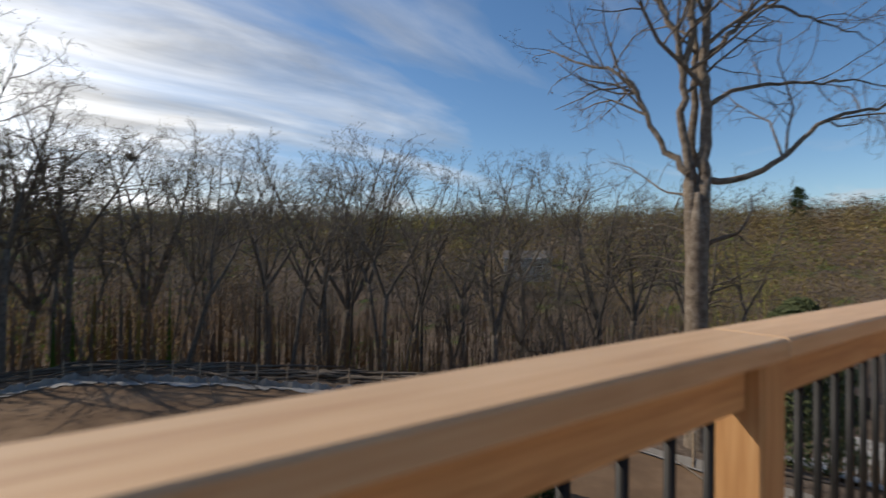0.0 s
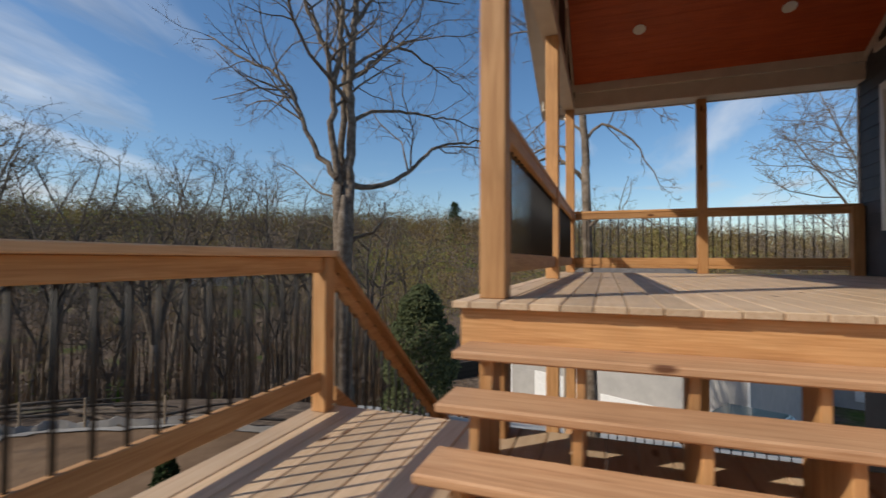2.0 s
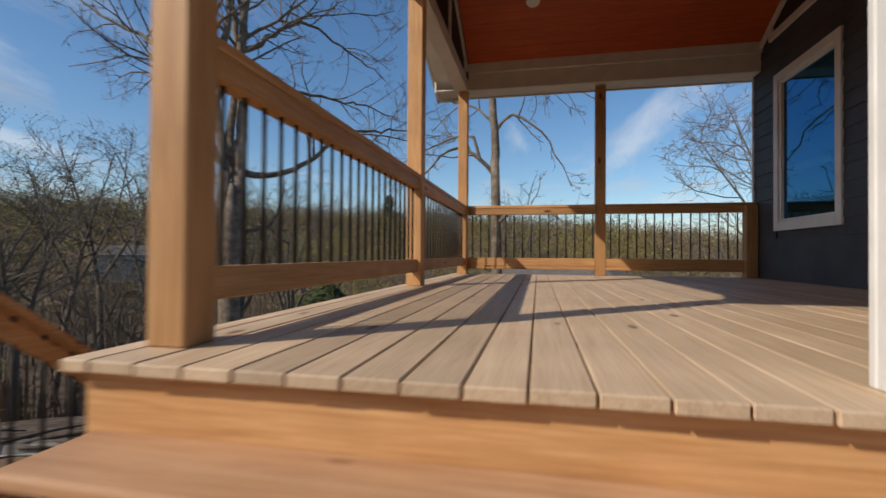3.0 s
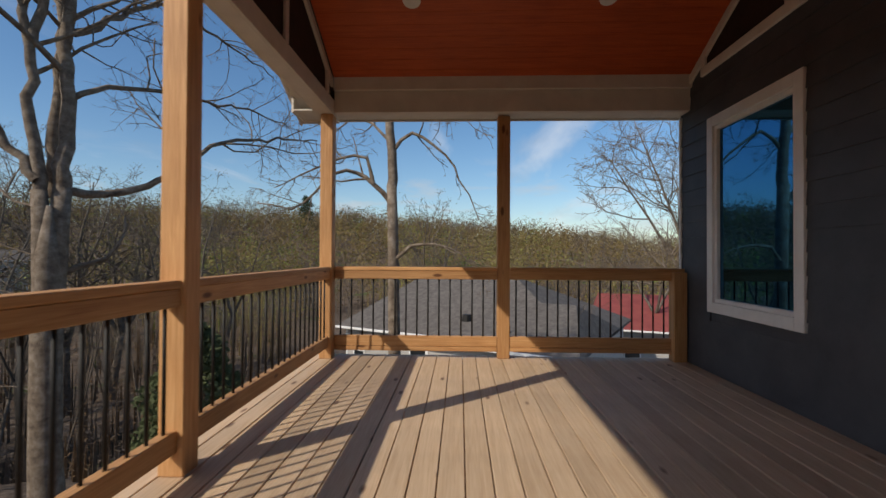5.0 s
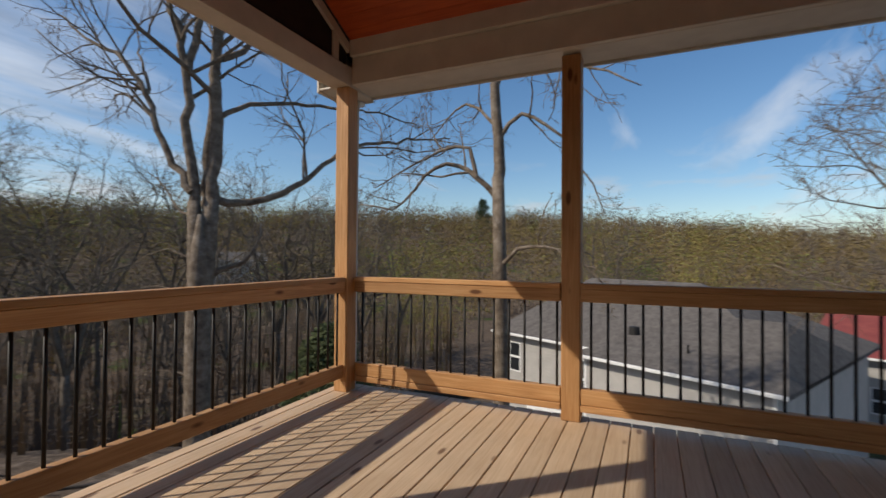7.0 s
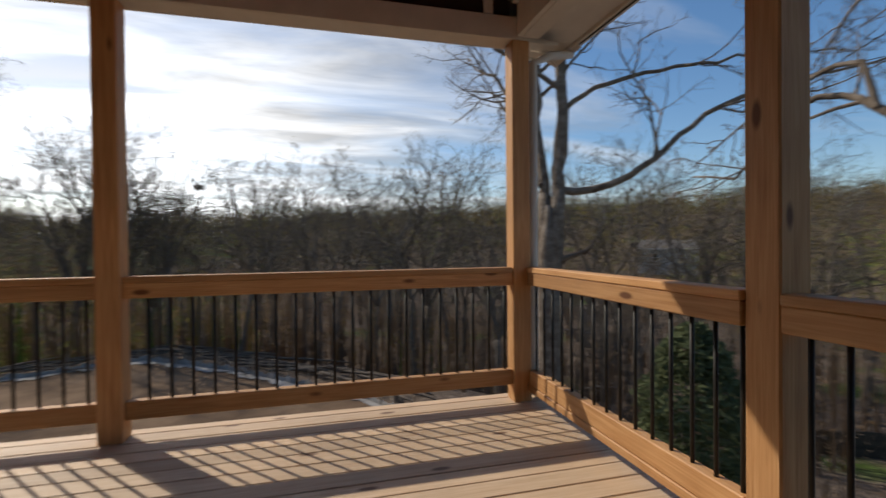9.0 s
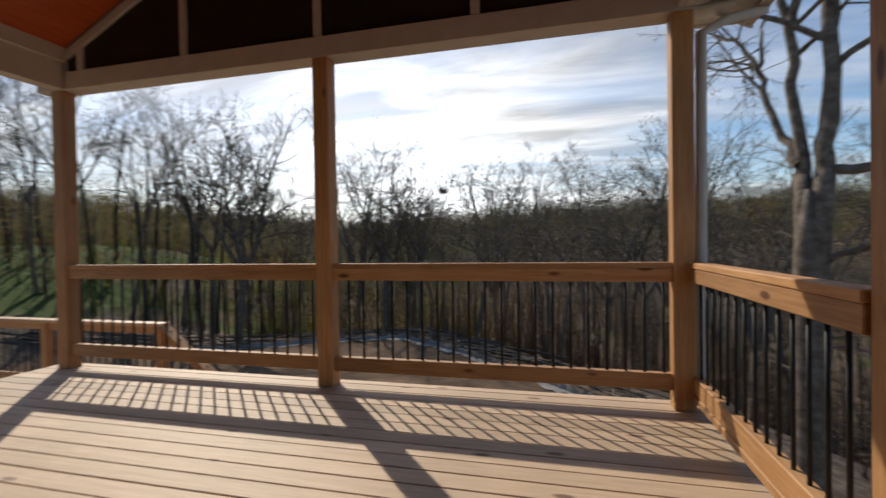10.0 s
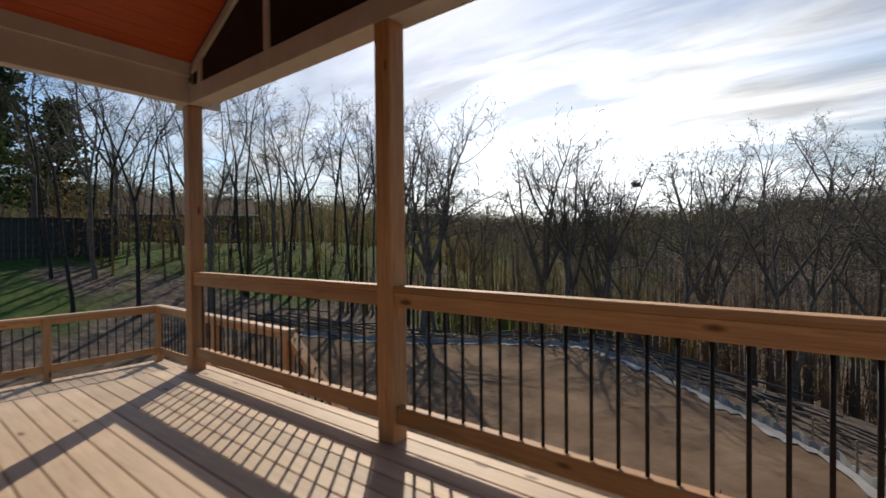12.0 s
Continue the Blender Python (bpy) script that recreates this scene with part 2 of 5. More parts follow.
def make_ground():
    xs = axis_steps()
    n = len(xs)
    verts = [(x + 3, y + 8, ground_z(x + 3, y + 8)) for y in xs for x in xs]
    faces = [(j * n + i, j * n + i + 1, (j + 1) * n + i + 1, (j + 1) * n + i) for j in range(n - 1) for i in range(n - 1)]
    me = bpy.data.meshes.new("ground")
    me.from_pydata(verts, [], faces)
    for f in me.polygons:
        f.use_smooth = True
    ob = new("ground", me)
    me.materials.append(ground_mat)
    return tagged(ob, "sloping woodland floor with dead leaves, moss green grass and graded bare soil", "ground", kind="structure")


def ground_build(nt, p):
    co = nd(nt, "ShaderNodeTexCoord").outputs["Object"]
    n1 = nd(nt, "ShaderNodeTexNoise", {0: co, "Scale": 0.12, "Detail": 6})
    n2 = nd(nt, "ShaderNodeTexNoise", {0: co, "Scale": 2.5, "Detail": 8, "Roughness": 0.7})
    litter = ramp(nt, n2.outputs[0], [(0.3, (0.055, 0.04, 0.03)), (0.5, (0.12, 0.088, 0.064)), (0.7, (0.24, 0.185, 0.14))])
    grass = ramp(nt, n2.outputs[0], [(0.3, (0.036, 0.056, 0.014)), (0.7, (0.095, 0.135, 0.032))])
    west = nd(nt, "ShaderNodeMapRange", {0: nd(nt, "ShaderNodeSeparateXYZ", {0: co}).outputs[0], "From Min": -10.0, "From Max": -26.0, "To Min": -0.06, "To Max": 0.17})
    gm = ramp(nt, nd(nt, "ShaderNodeMath", {0: n1.outputs[0], 1: west.outputs[0]}, operation="ADD").outputs[0], [(0.53, (0, 0, 0)), (0.62, (1, 1, 1))])
    nt.links.new(mixc(nt, gm, litter, grass), p.inputs["Base Color"])
    bump(nt, p, n2.outputs[0], 0.8, 0.08)


ground_mat = material("leaf_litter", ground_build, 0.95, 0.1)
ground = make_ground()


def make_yard():
    """The graded yard inside the fence, a sheet just above the ground."""
    bm = bmesh.new()
    rows = []
    N = 70
    for i in range(N + 1):
        x = -13 + 24.2 * i / N
        top = fence_y(x) - 0.3
        rows.append([bm.verts.new((x, -6.0 + (top + 6.0) * j / 24, ground_z(x, -6.0 + (top + 6.0) * j / 24) + 0.06)) for j in range(25)])
    for a, b in zip(rows, rows[1:]):
        for j in range(24):
            bm.faces.new((a[j], b[j], b[j + 1], a[j + 1]))
    ob = part("yard", bm, dirt)
    smooth(ob)
    return tagged(ob, "graded yard of tan bare soil strewn with straw", "yard", kind="structure")


make_yard()

# ---- porch ----
DECK_W, DECK_E, DECK_N, WALL = 2.05, 8.08, 0.50, -3.665
RAIL, BEAM = 1.02, 2.725
LOW = -0.72

porch_floor = empty("floor", (0, 0, 0), "covered porch floor of sandy pine deck boards laid lengthwise", "floor", kind="structure")
joists = empty("floor", (0, 0, -0.06), "pine joists and rim boards under the porch floor", "floor framing", kind="structure")
board("rim_board", DECK_W + 0.05, DECK_W + 0.09, WALL + 0.1, DECK_N - 0.03, -0.24, -0.036, pine_y, joists)
board("rim_board", DECK_E - 0.08, DECK_E - 0.04, WALL, DECK_N - 0.03, -0.28, -0.036, pine_y, joists)
board("rim_board", DECK_W + 0.09, DECK_E - 0.08, DECK_N - 0.07, DECK_N - 0.03, -0.28, -0.036, pine_x, joists)
for i in range(14):
    x = 2.4 + i * 0.4
    board("joist", x, x + 0.04, WALL, DECK_N - 0.075, -0.27, -0.037, pine_y, joists, 0)


def post(name, x, y, z0, z1, label, s=0.14, group="porch posts"):
    e = board(name, x, x + s, y, y + s, z0, z1, pine_z, None, 0.007)
    return tagged(e, label, "post", group)


WPOST, N2, CPOST, EPOST = (2.235, 0.27), (5.08, 0.27), (7.80, 0.27), (7.92, -1.71)
for nm, (px, py) in (("w", WPOST), ("n", N2), ("c", CPOST), ("e", EPOST)):
    post("porch_post", px, py, 0.0, BEAM, "square knotty pine post between porch floor and cream beam")
    post("support_post", px, py, ground_z(px, py) - 0.3, -0.285, "square pine post holding up the porch floor", group="support posts")
tagged(board("rail_post", 7.86, 8.0, WALL + 0.036, WALL + 0.176, 0.0, RAIL - 0.042, pine_z, None, 0.006), "short thick pine rail post beside the grey wall", "post")


def baluster_bm(h, r=0.0095):
    bm = bmesh.new()
    bmesh.ops.create_cone(bm, cap_ends=True, segments=8, radius1=r, radius2=r, depth=h)
    for f in bm.faces:
        f.smooth = len(f.verts) == 4
    return bm


def railing(name, a, b, z0, top, count, label, group="railings", cap=0.1, wide_cap=False, over=(0.0, 0.0), gaps=(0.75, 0.75), ledger=False):
    """Rail panel between plan points a and b: cap, top and bottom board, round black balusters."""
    a, b = Vector((*a, z0)), Vector((*b, z0))
    d = b - a
    L, ang = d.length, math.atan2(d.y, d.x)
    e = empty(name, a, label, "railing", group)
    e.rotation_euler[2] = ang

    def bar(nm, w, zz0, zz1, mat=pine_x, x0=0.0, x1=L):
        bm = block(bmesh.new(), -(x1 - x0) / 2, (x1 - x0) / 2, -w / 2, w / 2, -(zz1 - zz0) / 2, (zz1 - zz0) / 2, 0.005)
        return part(nm, bm, mat, e, at=((x0 + x1) / 2, 0, (zz0 + zz1) / 2))

    h = top - z0
    bar("cap_rail", cap, h - 0.04, h, cap_wood if wide_cap else pine_x, over[0], L + over[1])
    bar("top_rail", 0.04 if wide_cap else cap - 0.012, h - 0.135, h - 0.041)
    bar("bottom_rail", 0.04 if wide_cap else 0.065, 0.13, 0.245)
    if ledger:
        bar("ledger_board", 0.075, 0.078, 0.127)
    hb = h - 0.135 - 0.245 + 0.02
    me = None
    for i in range(count):
        x = L * (i + gaps[0]) / (count - 1 + gaps[0] + gaps[1])
        if me is None:
            o = part("baluster", baluster_bm(hb), black_metal, e)
            me = o.data
        else:
            o = new("baluster", me)
            o.parent = e
        o.location = (x, 0, 0.245 + hb / 2 - 0.01)
    return e


PR = "porch railing of knotty pine rails with round black metal balusters"
railing("railing", (WPOST[0] + 0.142, 0.335), (N2[0] - 0.002, 0.335), 0, RAIL, 21, PR, gaps=(0.8, 0.5))
railing("railing", (N2[0] + 0.142, 0.335), (CPOST[0] - 0.002, 0.335), 0, RAIL, 20, PR, gaps=(1.0, 0.4))
railing("railing", (7.95, 0.268), (7.95, EPOST[1] + 0.142), 0, RAIL, 15, PR, gaps=(0.5, 0.25), ledger=True)
railing("railing", (7.96, EPOST[1] - 0.002), (7.96, WALL + 0.178), 0, RAIL, 15, PR, over=(0.0, 0.14), gaps=(0.6, 0.6), ledger=True)

# ---- beams, gable, ceiling ----
RIDGE_X, SPRING = 5.13, 3.11
PITCH = 0.5
beam_n = empty("beam", (0, 0, BEAM), "cream painted beam along the gable side of the porch", "beam", kind="structure")
board("fascia", 2.05, 7.96, 0.272, 0.30, BEAM, BEAM + 0.17, beam_paint, beam_n)
board("soffit_board", 2.05, 8.2, 0.30, 0.44, BEAM + 0.002, BEAM + 0.03, beam_paint, beam_n)
board("fascia", 2.05, 8.2, 0.44, 0.46, BEAM, BEAM + 0.45, beam_paint, beam_n)
beam_e = empty("beam", (0, 0, BEAM), "deep cream painted beam over the open end of the porch", "beam", kind="structure")
board("fascia", 7.84, 7.88, WALL, 0.268, BEAM + 0.022, BEAM + 0.26, beam_paint, beam_e)
board("fascia", 7.8, 7.88, WALL, 0.268, BEAM + 0.264, SPRING + 0.03, beam_paint, beam_e)
board("fascia", 7.882, 8.02, WALL, 0.268, BEAM + 0.02, SPRING + 0.2, beam_paint, beam_e)
beam_w = empty("beam", (0, 0, BEAM), "deep cream painted beam over the stair end of the porch", "beam", kind="structure")
board("fascia", 2.28, 2.40, -3.8, 0.268, BEAM, SPRING + 0.2, beam_paint, beam_w)
board("fascia", 2.402, 2.44, -3.8, 0.268, BEAM + 0.26, SPRING + 0.03, beam_paint, beam_w)


def slope_slab(bm, xa, za, xb, zb, y0, y1, th):
    pts = [(xa, za), (xb, zb), (xb, zb + th), (xa, za + th)]
    lo = [bm.verts.new((x, y0, z)) for x, z in pts]
    hi = [bm.verts.new((x, y1, z)) for x, z in pts]
    for i in range(4):
        j = (i + 1) % 4
        bm.faces.new((lo[i], lo[j], hi[j], hi[i]))
    bm.faces.new(lo[::-1]), bm.faces.new(hi)
    return bm


ZR = SPRING + PITCH * (7.84 - RIDGE_X)
bm = bmesh.new()
nb = 22
for side, xe in ((1, 7.84), (-1, 2.42)):
    for i in range(nb):
        xa, xb = lerp(RIDGE_X, xe, i / nb), lerp(RIDGE_X, xe, (i + 0.975) / nb)
        zslope = (ZR - SPRING) / abs(xe - RIDGE_X)
        slope_slab(bm, xa, ZR - abs(xa - RIDGE_X) * zslope, xb, ZR - abs(xb - RIDGE_X) * zslope, WALL, 0.26, 0.02)
bmesh.ops.recalc_face_normals(bm, faces=bm.faces)
tagged(part("ceiling", bm, cedar), "vaulted porch ceiling of red-brown stained boards", "ceiling", kind="structure")
bm = bmesh.new()
slope_slab(bm, RIDGE_X, ZR + 0.06, 8.5, ZR + 0.06 - (8.5 - RIDGE_X) * PITCH, WALL - 0.3, 0.85, 0.12)
slope_slab(bm, 1.8, ZR + 0.06 - (RIDGE_X - 1.8) * PITCH * 0.9, RIDGE_X, ZR + 0.06, WALL - 0.3, 0.85, 0.12)
bmesh.ops.recalc_face_normals(bm, faces=bm.faces)
roof_mat = noisy("roof_shingle", (0.06, 0.055, 0.05), (0.11, 0.1, 0.095), 8, 0.9, 0.1, 0.5)
tagged(part("roof", bm, roof_mat), "gabled grey shingle roof over the porch", "roof", kind="structure")


bm = bmesh.new()
slope_slab(bm, RIDGE_X, ZR + 0.03, 8.5, ZR + 0.03 - (8.5 - RIDGE_X) * PITCH, 0.462, 0.85, 0.024)
slope_slab(bm, 1.8, ZR + 0.03 - (RIDGE_X - 1.8) * PITCH * 0.9, RIDGE_X, ZR + 0.03, 0.462, 0.85, 0.024)
bmesh.ops.recalc_face_normals(bm, faces=bm.faces)
eave_w = empty("eave", (1.8, 0, 3.0), "cream painted rake soffit and fascia boards under the porch roof edge", "eave", kind="structure")
bmesh.ops.translate(bm, verts=bm.verts, vec=(-1.8, 0, -3.0))
part("soffit_board", bm, beam_paint, eave_w)
zw = ZR + 0.06 - (RIDGE_X - 1.8) * PITCH * 0.9
board("fascia", 1.765, 1.797, WALL - 0.3, 0.88, zw - 0.14, zw + 0.12, beam_paint, eave_w)
board("soffit_board", 1.8, 2.045, WALL - 0.3, 0.458, zw - 0.13, zw - 0.11, beam_paint, eave_w)
for xb, k in ((8.5, 1.0), (1.8, 0.9)):
    bm = bmesh.new()
    slope_slab(bm, min(xb, RIDGE_X), (ZR + 0.01 - abs(xb - RIDGE_X) * PITCH * k) if xb < RIDGE_X else ZR + 0.01, max(xb, RIDGE_X), ZR + 0.01 if xb < RIDGE_X else ZR + 0.01 - abs(xb - RIDGE_X) * PITCH, 0.853, 0.883, 0.17)
    bmesh.ops.recalc_face_normals(bm, faces=bm.faces)
    bmesh.ops.translate(bm, verts=bm.verts, vec=(-1.8, 0, -3.0))
    part("rake_board", bm, beam_paint, eave_w)


def gable(y0, y1, name, label):
    """Dark triangular panel with light battens between beam and ceiling."""
    g = empty(name, (0, y0, BEAM), label, "gable", kind="structure")
    bm = bmesh.new()
    pts = [(2.42, BEAM + 0.17), (7.8, BEAM + 0.17), (7.8, SPRING), (RIDGE_X, ZR), (2.42, SPRING)]
    lo = [bm.verts.new((x, 0.03, z - BEAM)) for x, z in pts]
    hi = [bm.verts.new((x, y1 - y0, z - BEAM)) for x, z in pts]
    for i in range(5):
        bm.faces.new((lo[i], lo[(i + 1) % 5], hi[(i + 1) % 5], hi[i]))
    bm.faces.new(lo), bm.faces.new(hi)
    bmesh.ops.recalc_face_normals(bm, faces=bm.faces)
    part("gable_panel", bm, soot_panel, g)
    for x in (2.60, 3.80, 5.13, 6.45, 7.62):
        top = ZR - abs(x - RIDGE_X) * PITCH
        board("batten", x - 0.035, x + 0.035, y0, y0 + 0.028, BEAM + 0.172, top - 0.06, beam_paint, g)
    for xa, xb in ((RIDGE_X, 7.8), (RIDGE_X, 2.44)):
        bm = bmesh.new()
        za, zb = ZR, SPRING
        slope_slab(bm, xa, za - 0.09, xb, zb - 0.09, y0 - 0.004, y0 + 0.026, 0.085)
        bmesh.ops.translate(bm, verts=bm.verts, vec=(0, -y0, -BEAM))
        bmesh.ops.recalc_face_normals(bm, faces=bm.faces)
        part("rake_board", bm, beam_paint, g)
    return g


gable(0.272, 0.42, "gable_wall", "dark gable panel with cream battens above the beam")

sg = empty("gable_wall", (0, WALL, 3.0), "dark gable panel with cream battens above the house wall", "gable", kind="structure")
board("bottom_board", 2.4, 7.56, WALL + 0.02, WALL + 0.05, 3.0, 3.09, beam_paint, sg)
for x in (2.44, 3.8, 5.13, 6.3, 7.52):
    board("batten", x - 0.035, x + 0.035, WALL + 0.02, WALL + 0.048, 3.092, ZR - abs(x - RIDGE_X) * PITCH - 0.05, beam_paint, sg)
for xb in (7.8, 2.44):
    bm = bmesh.new()
    slope_slab(bm, RIDGE_X, ZR - 0.09, xb, SPRING - 0.09, WALL + 0.016, WALL + 0.046, 0.085)
    bmesh.ops.translate(bm, verts=bm.verts, vec=(0, -WALL, -3.0))
    bmesh.ops.recalc_face_normals(bm, faces=bm.faces)
    part("rake_board", bm, beam_paint, sg)
bm = bmesh.new()
pts = [(2.44, 3.09), (7.5, 3.09), (7.5, SPRING + 0.1), (RIDGE_X, ZR - 0.02), (2.44, SPRING)]
vs = [bm.verts.new((x, yy, z - 3.0)) for yy in (0.001, 0.019) for x, z in pts]
bm.faces.new(vs[:5]), bm.faces.new(vs[5:][::-1])
bmesh.ops.recalc_face_normals(bm, faces=bm.faces)
part("gable_panel", bm, soot_panel, sg)

# ---- house walls ----
def siding(name, p0, p1, z0, z1, out, label, holes=()):
    """Lap siding along plan line p0-p1, facing out; each course a board. holes: (a, b, z0, z1) along the wall."""
    w = empty(name, (*p0, z0), label, "wall", kind="structure")
    d = Vector(p1) - Vector(p0)
    L = d.length
    u = d.normalized()
    n = Vector(out)
    ex = 0.17
    z = z0
    while z < z1 - 0.01:
        zt = min(z + ex, z1)
        spans = [(0.0, L)]
        for a, b, h0, h1 in holes:
            if zt > h0 + 0.005 and z < h1 - 0.005:
                spans = [(0.0, a), (b, L)]
        for s0, s1 in spans:
            bm = bmesh.new()
            prof = [(0.0, z), (0.018, z), (0.006, zt + 0.004), (0.0, zt + 0.004)]
            ends = []
            for s in (s0, s1):
                ends.append([bm.verts.new((u.x * s + n.x * o, u.y * s + n.y * o, zz - z0)) for o, zz in prof])
            for i in range(4):
                bm.faces.new((ends[0][i], ends[0][(i + 1) % 4], ends[1][(i + 1) % 4], ends[1][i]))
            bm.faces.new(ends[0]), bm.faces.new(ends[1])
            bmesh.ops.recalc_face_normals(bm, faces=bm.faces)
            part("siding_board", bm, siding_paint, w)
        z += ex
    return w


WX0, WX1, WZ0, WZ1 = 6.16, 7.47, 0.605, 2.54
siding("wall_south", (2.22, WALL), (8.05, WALL), 0.0, 4.6, (0, 1), "dark grey lap siding wall of the house on the porch", [(WX0 - 2.22 + 0.02, WX1 - 2.22 - 0.02, WZ0 + 0.02, WZ1 - 0.02)])
bm = bmesh.new()
block(bm, 1.95, WX0 + 0.05, WALL - 0.3, WALL - 0.001, -6, 4.6)
block(bm, WX1 - 0.05, 8.05, WALL - 0.3, WALL - 0.001, -6, 4.6)
block(bm, WX0 + 0.05, WX1 - 0.05, WALL - 0.3, WALL - 0.001, -6, WZ0 + 0.05)
block(bm, WX0 + 0.05, WX1 - 0.05, WALL - 0.3, WALL - 0.001, WZ1 - 0.05, 4.6)
tagged(part("wall_core", bm, siding_paint), "sheathing of the house wall behind the siding", "wall", kind="structure")
win = empty("window_1", ((WX0 + WX1) / 2, WALL, WZ0), "tall fixed window with wide white trim in the grey siding", "window", kind="structure")
for a in ((WX0, WX0 + 0.1, WZ0, WZ1), (WX1 - 0.1, WX1, WZ0, WZ1), (WX0 + 0.1, WX1 - 0.1, WZ1 - 0.1, WZ1), (WX0 + 0.1, WX1 - 0.1, WZ0, WZ0 + 0.1)):
    board("window_trim", a[0], a[1], WALL, WALL + 0.035, a[2], a[3], white_paint, win)
for a in ((WX0 + 0.1, WX0 + 0.14, WZ0 + 0.1, WZ1 - 0.1), (WX1 - 0.14, WX1 - 0.1, WZ0 + 0.1, WZ1 - 0.1), (WX0 + 0.14, WX1 - 0.14, WZ1 - 0.14, WZ1 - 0.1), (WX0 + 0.14, WX1 - 0.14, WZ0 + 0.1, WZ0 + 0.14)):
    board("window_frame", a[0], a[1], WALL - 0.08, WALL + 0.012, a[2], a[3], white_paint, win)
board("pane", WX0 + 0.139, WX1 - 0.139, WALL - 0.03, WALL - 0.02, WZ0 + 0.139, WZ1 - 0.139, glass, win, 0)
board("corner_board", 8.03, 8.07, WALL - 0.1, WALL + 0.03, -0.3, BEAM, white_paint, None)["kind"] = "structure"
# wing of the house between porch and stair
wing = tagged(board("wall_core", 2.09, 2.22, -6.0, -1.62, -6, 3.3, siding_paint, None, 0), "sheathing of the house wing", "wall", kind="structure")
siding("wall_west", (2.09, -6.0), (2.09, -1.6), -0.72, 3.2, (-1, 0), "dark grey lap siding on the wing of the house by the stair")
siding("wall_east", (2.22, -3.8), (2.22, -1.6), 0.0, 3.2, (1, 0), "dark grey lap siding on the porch side of the wing")
cb = empty("corner_board", (2.15, -1.52, 0), "white painted corner boards at the end of the house wing", "trim", kind="structure")
board("corner_board", 2.065, 2.09, -1.62, -1.496, 0.0, BEAM + 0.3, white_paint, cb)
board("corner_board", 2.09, 2.22, -1.62, -1.498, 0.0, BEAM + 0.3, white_paint, cb)
board("corner_board", 2.22, 2.245, -1.62, -1.496, 0.0, BEAM + 0.3, white_paint, cb)

# ---- stair from the lower deck up to the porch ----
stair = empty("stairs", (1.4, -0.6, LOW), "open stair of thick weathered pine treads up to the porch", "stairs", kind="structure")
for i, (xf, z) in enumerate(((1.83, -0.20), (1.61, -0.37), (1.38, -0.55))):
    board("tread", xf, xf + 0.27, -2.2, 0.43, z - 0.04, z, tread_wood, stair, 0.008)
for y in (0.30, -0.10, -0.53, -0.95, -1.4, -1.85):
    board("stringer", 1.90, 2.07, y - 0.04, y, LOW, -0.241, pine_z, stair)
    board("stringer", 1.67, 1.89, y - 0.04, y, LOW, -0.411, pine_z, stair)
    board("stringer", 1.43, 1.66, y - 0.04, y, LOW, -0.591, pine_z, stair)

# ---- lower deck ----
LW, LE, LN = -1.7, 2.42, 1.52
low = empty("floor", (0, 0, LOW), "lower deck floor of sandy pine deck boards", "floor", kind="structure")
LR = "lower deck railing of orange pine with black metal balusters"
LT = 0.26
for x, y in ((2.26, 1.372), (0.4, 1.372), (-1.66, 1.37), (-1.66, -0.15), (-1.66, -1.86)):
    post("rail_post", x, y, LOW, LT - 0.042, "square pine post of the lower deck railing", 0.1, "rail posts")
    post("support_post", x, y, ground_z(x, y) - 0.3, LOW - 0.27, "square pine post holding up the lower deck", group="support posts")
railing("railing", (0.502, 1.42), (2.258, 1.42), LOW, LT, 14, LR, "lower railings", 0.14, True, (-0.052, 0.11))
railing("railing", (-1.558, 1.42), (0.398, 1.42), LOW, LT, 15, LR, "lower railings", 0.14, True, (-0.122, 0.05))
railing("railing", (-1.61, 1.368), (-1.61, -0.048), LOW, LT, 11, LR, "lower railings", 0.14, True, (0.02, 0.05))
railing("railing", (-1.61, -0.152), (-1.61, -1.758), LOW, LT, 13, LR, "lower railings", 0.14, True, (-0.052, 0.1))
lj = empty("floor", (0, 0, LOW - 0.06), "pine joists and rim boards under the lower deck", "floor framing", kind="structure")
board("rim_board", LW + 0.02, LE - 0.02, LN - 0.05, LN - 0.01, LOW - 0.26, LOW - 0.036, pine_x, lj)
board("rim_board", LE - 0.06, LE - 0.02, -0.2, LN - 0.052, LOW - 0.26, LOW - 0.036, pine_y, lj)

# ---- details of the porch ----
for y in (-0.69, -2.5):
    x = 6.98
    z = SPRING + PITCH * (7.84 - x) - 0.012
    bm = bmesh.new()
    bmesh.ops.create_cone(bm, cap_ends=True, segments=24, radius1=0.085, radius2=0.075, depth=0.014)
    e = part("ceiling_light", bm, white_paint, at=(x, y, z))
    e.rotation_euler[1] = math.atan(PITCH)
    tagged(e, "round white recessed light set in the red-brown ceiling", "ceiling light", "ceiling lights")
    bm = bmesh.new()
    bmesh.ops.create_cone(bm, cap_ends=True, segments=20, radius1=0.055, radius2=0.055, depth=0.006)
    part("lens", bm, white_paint, e, at=(0, 0, -0.009))

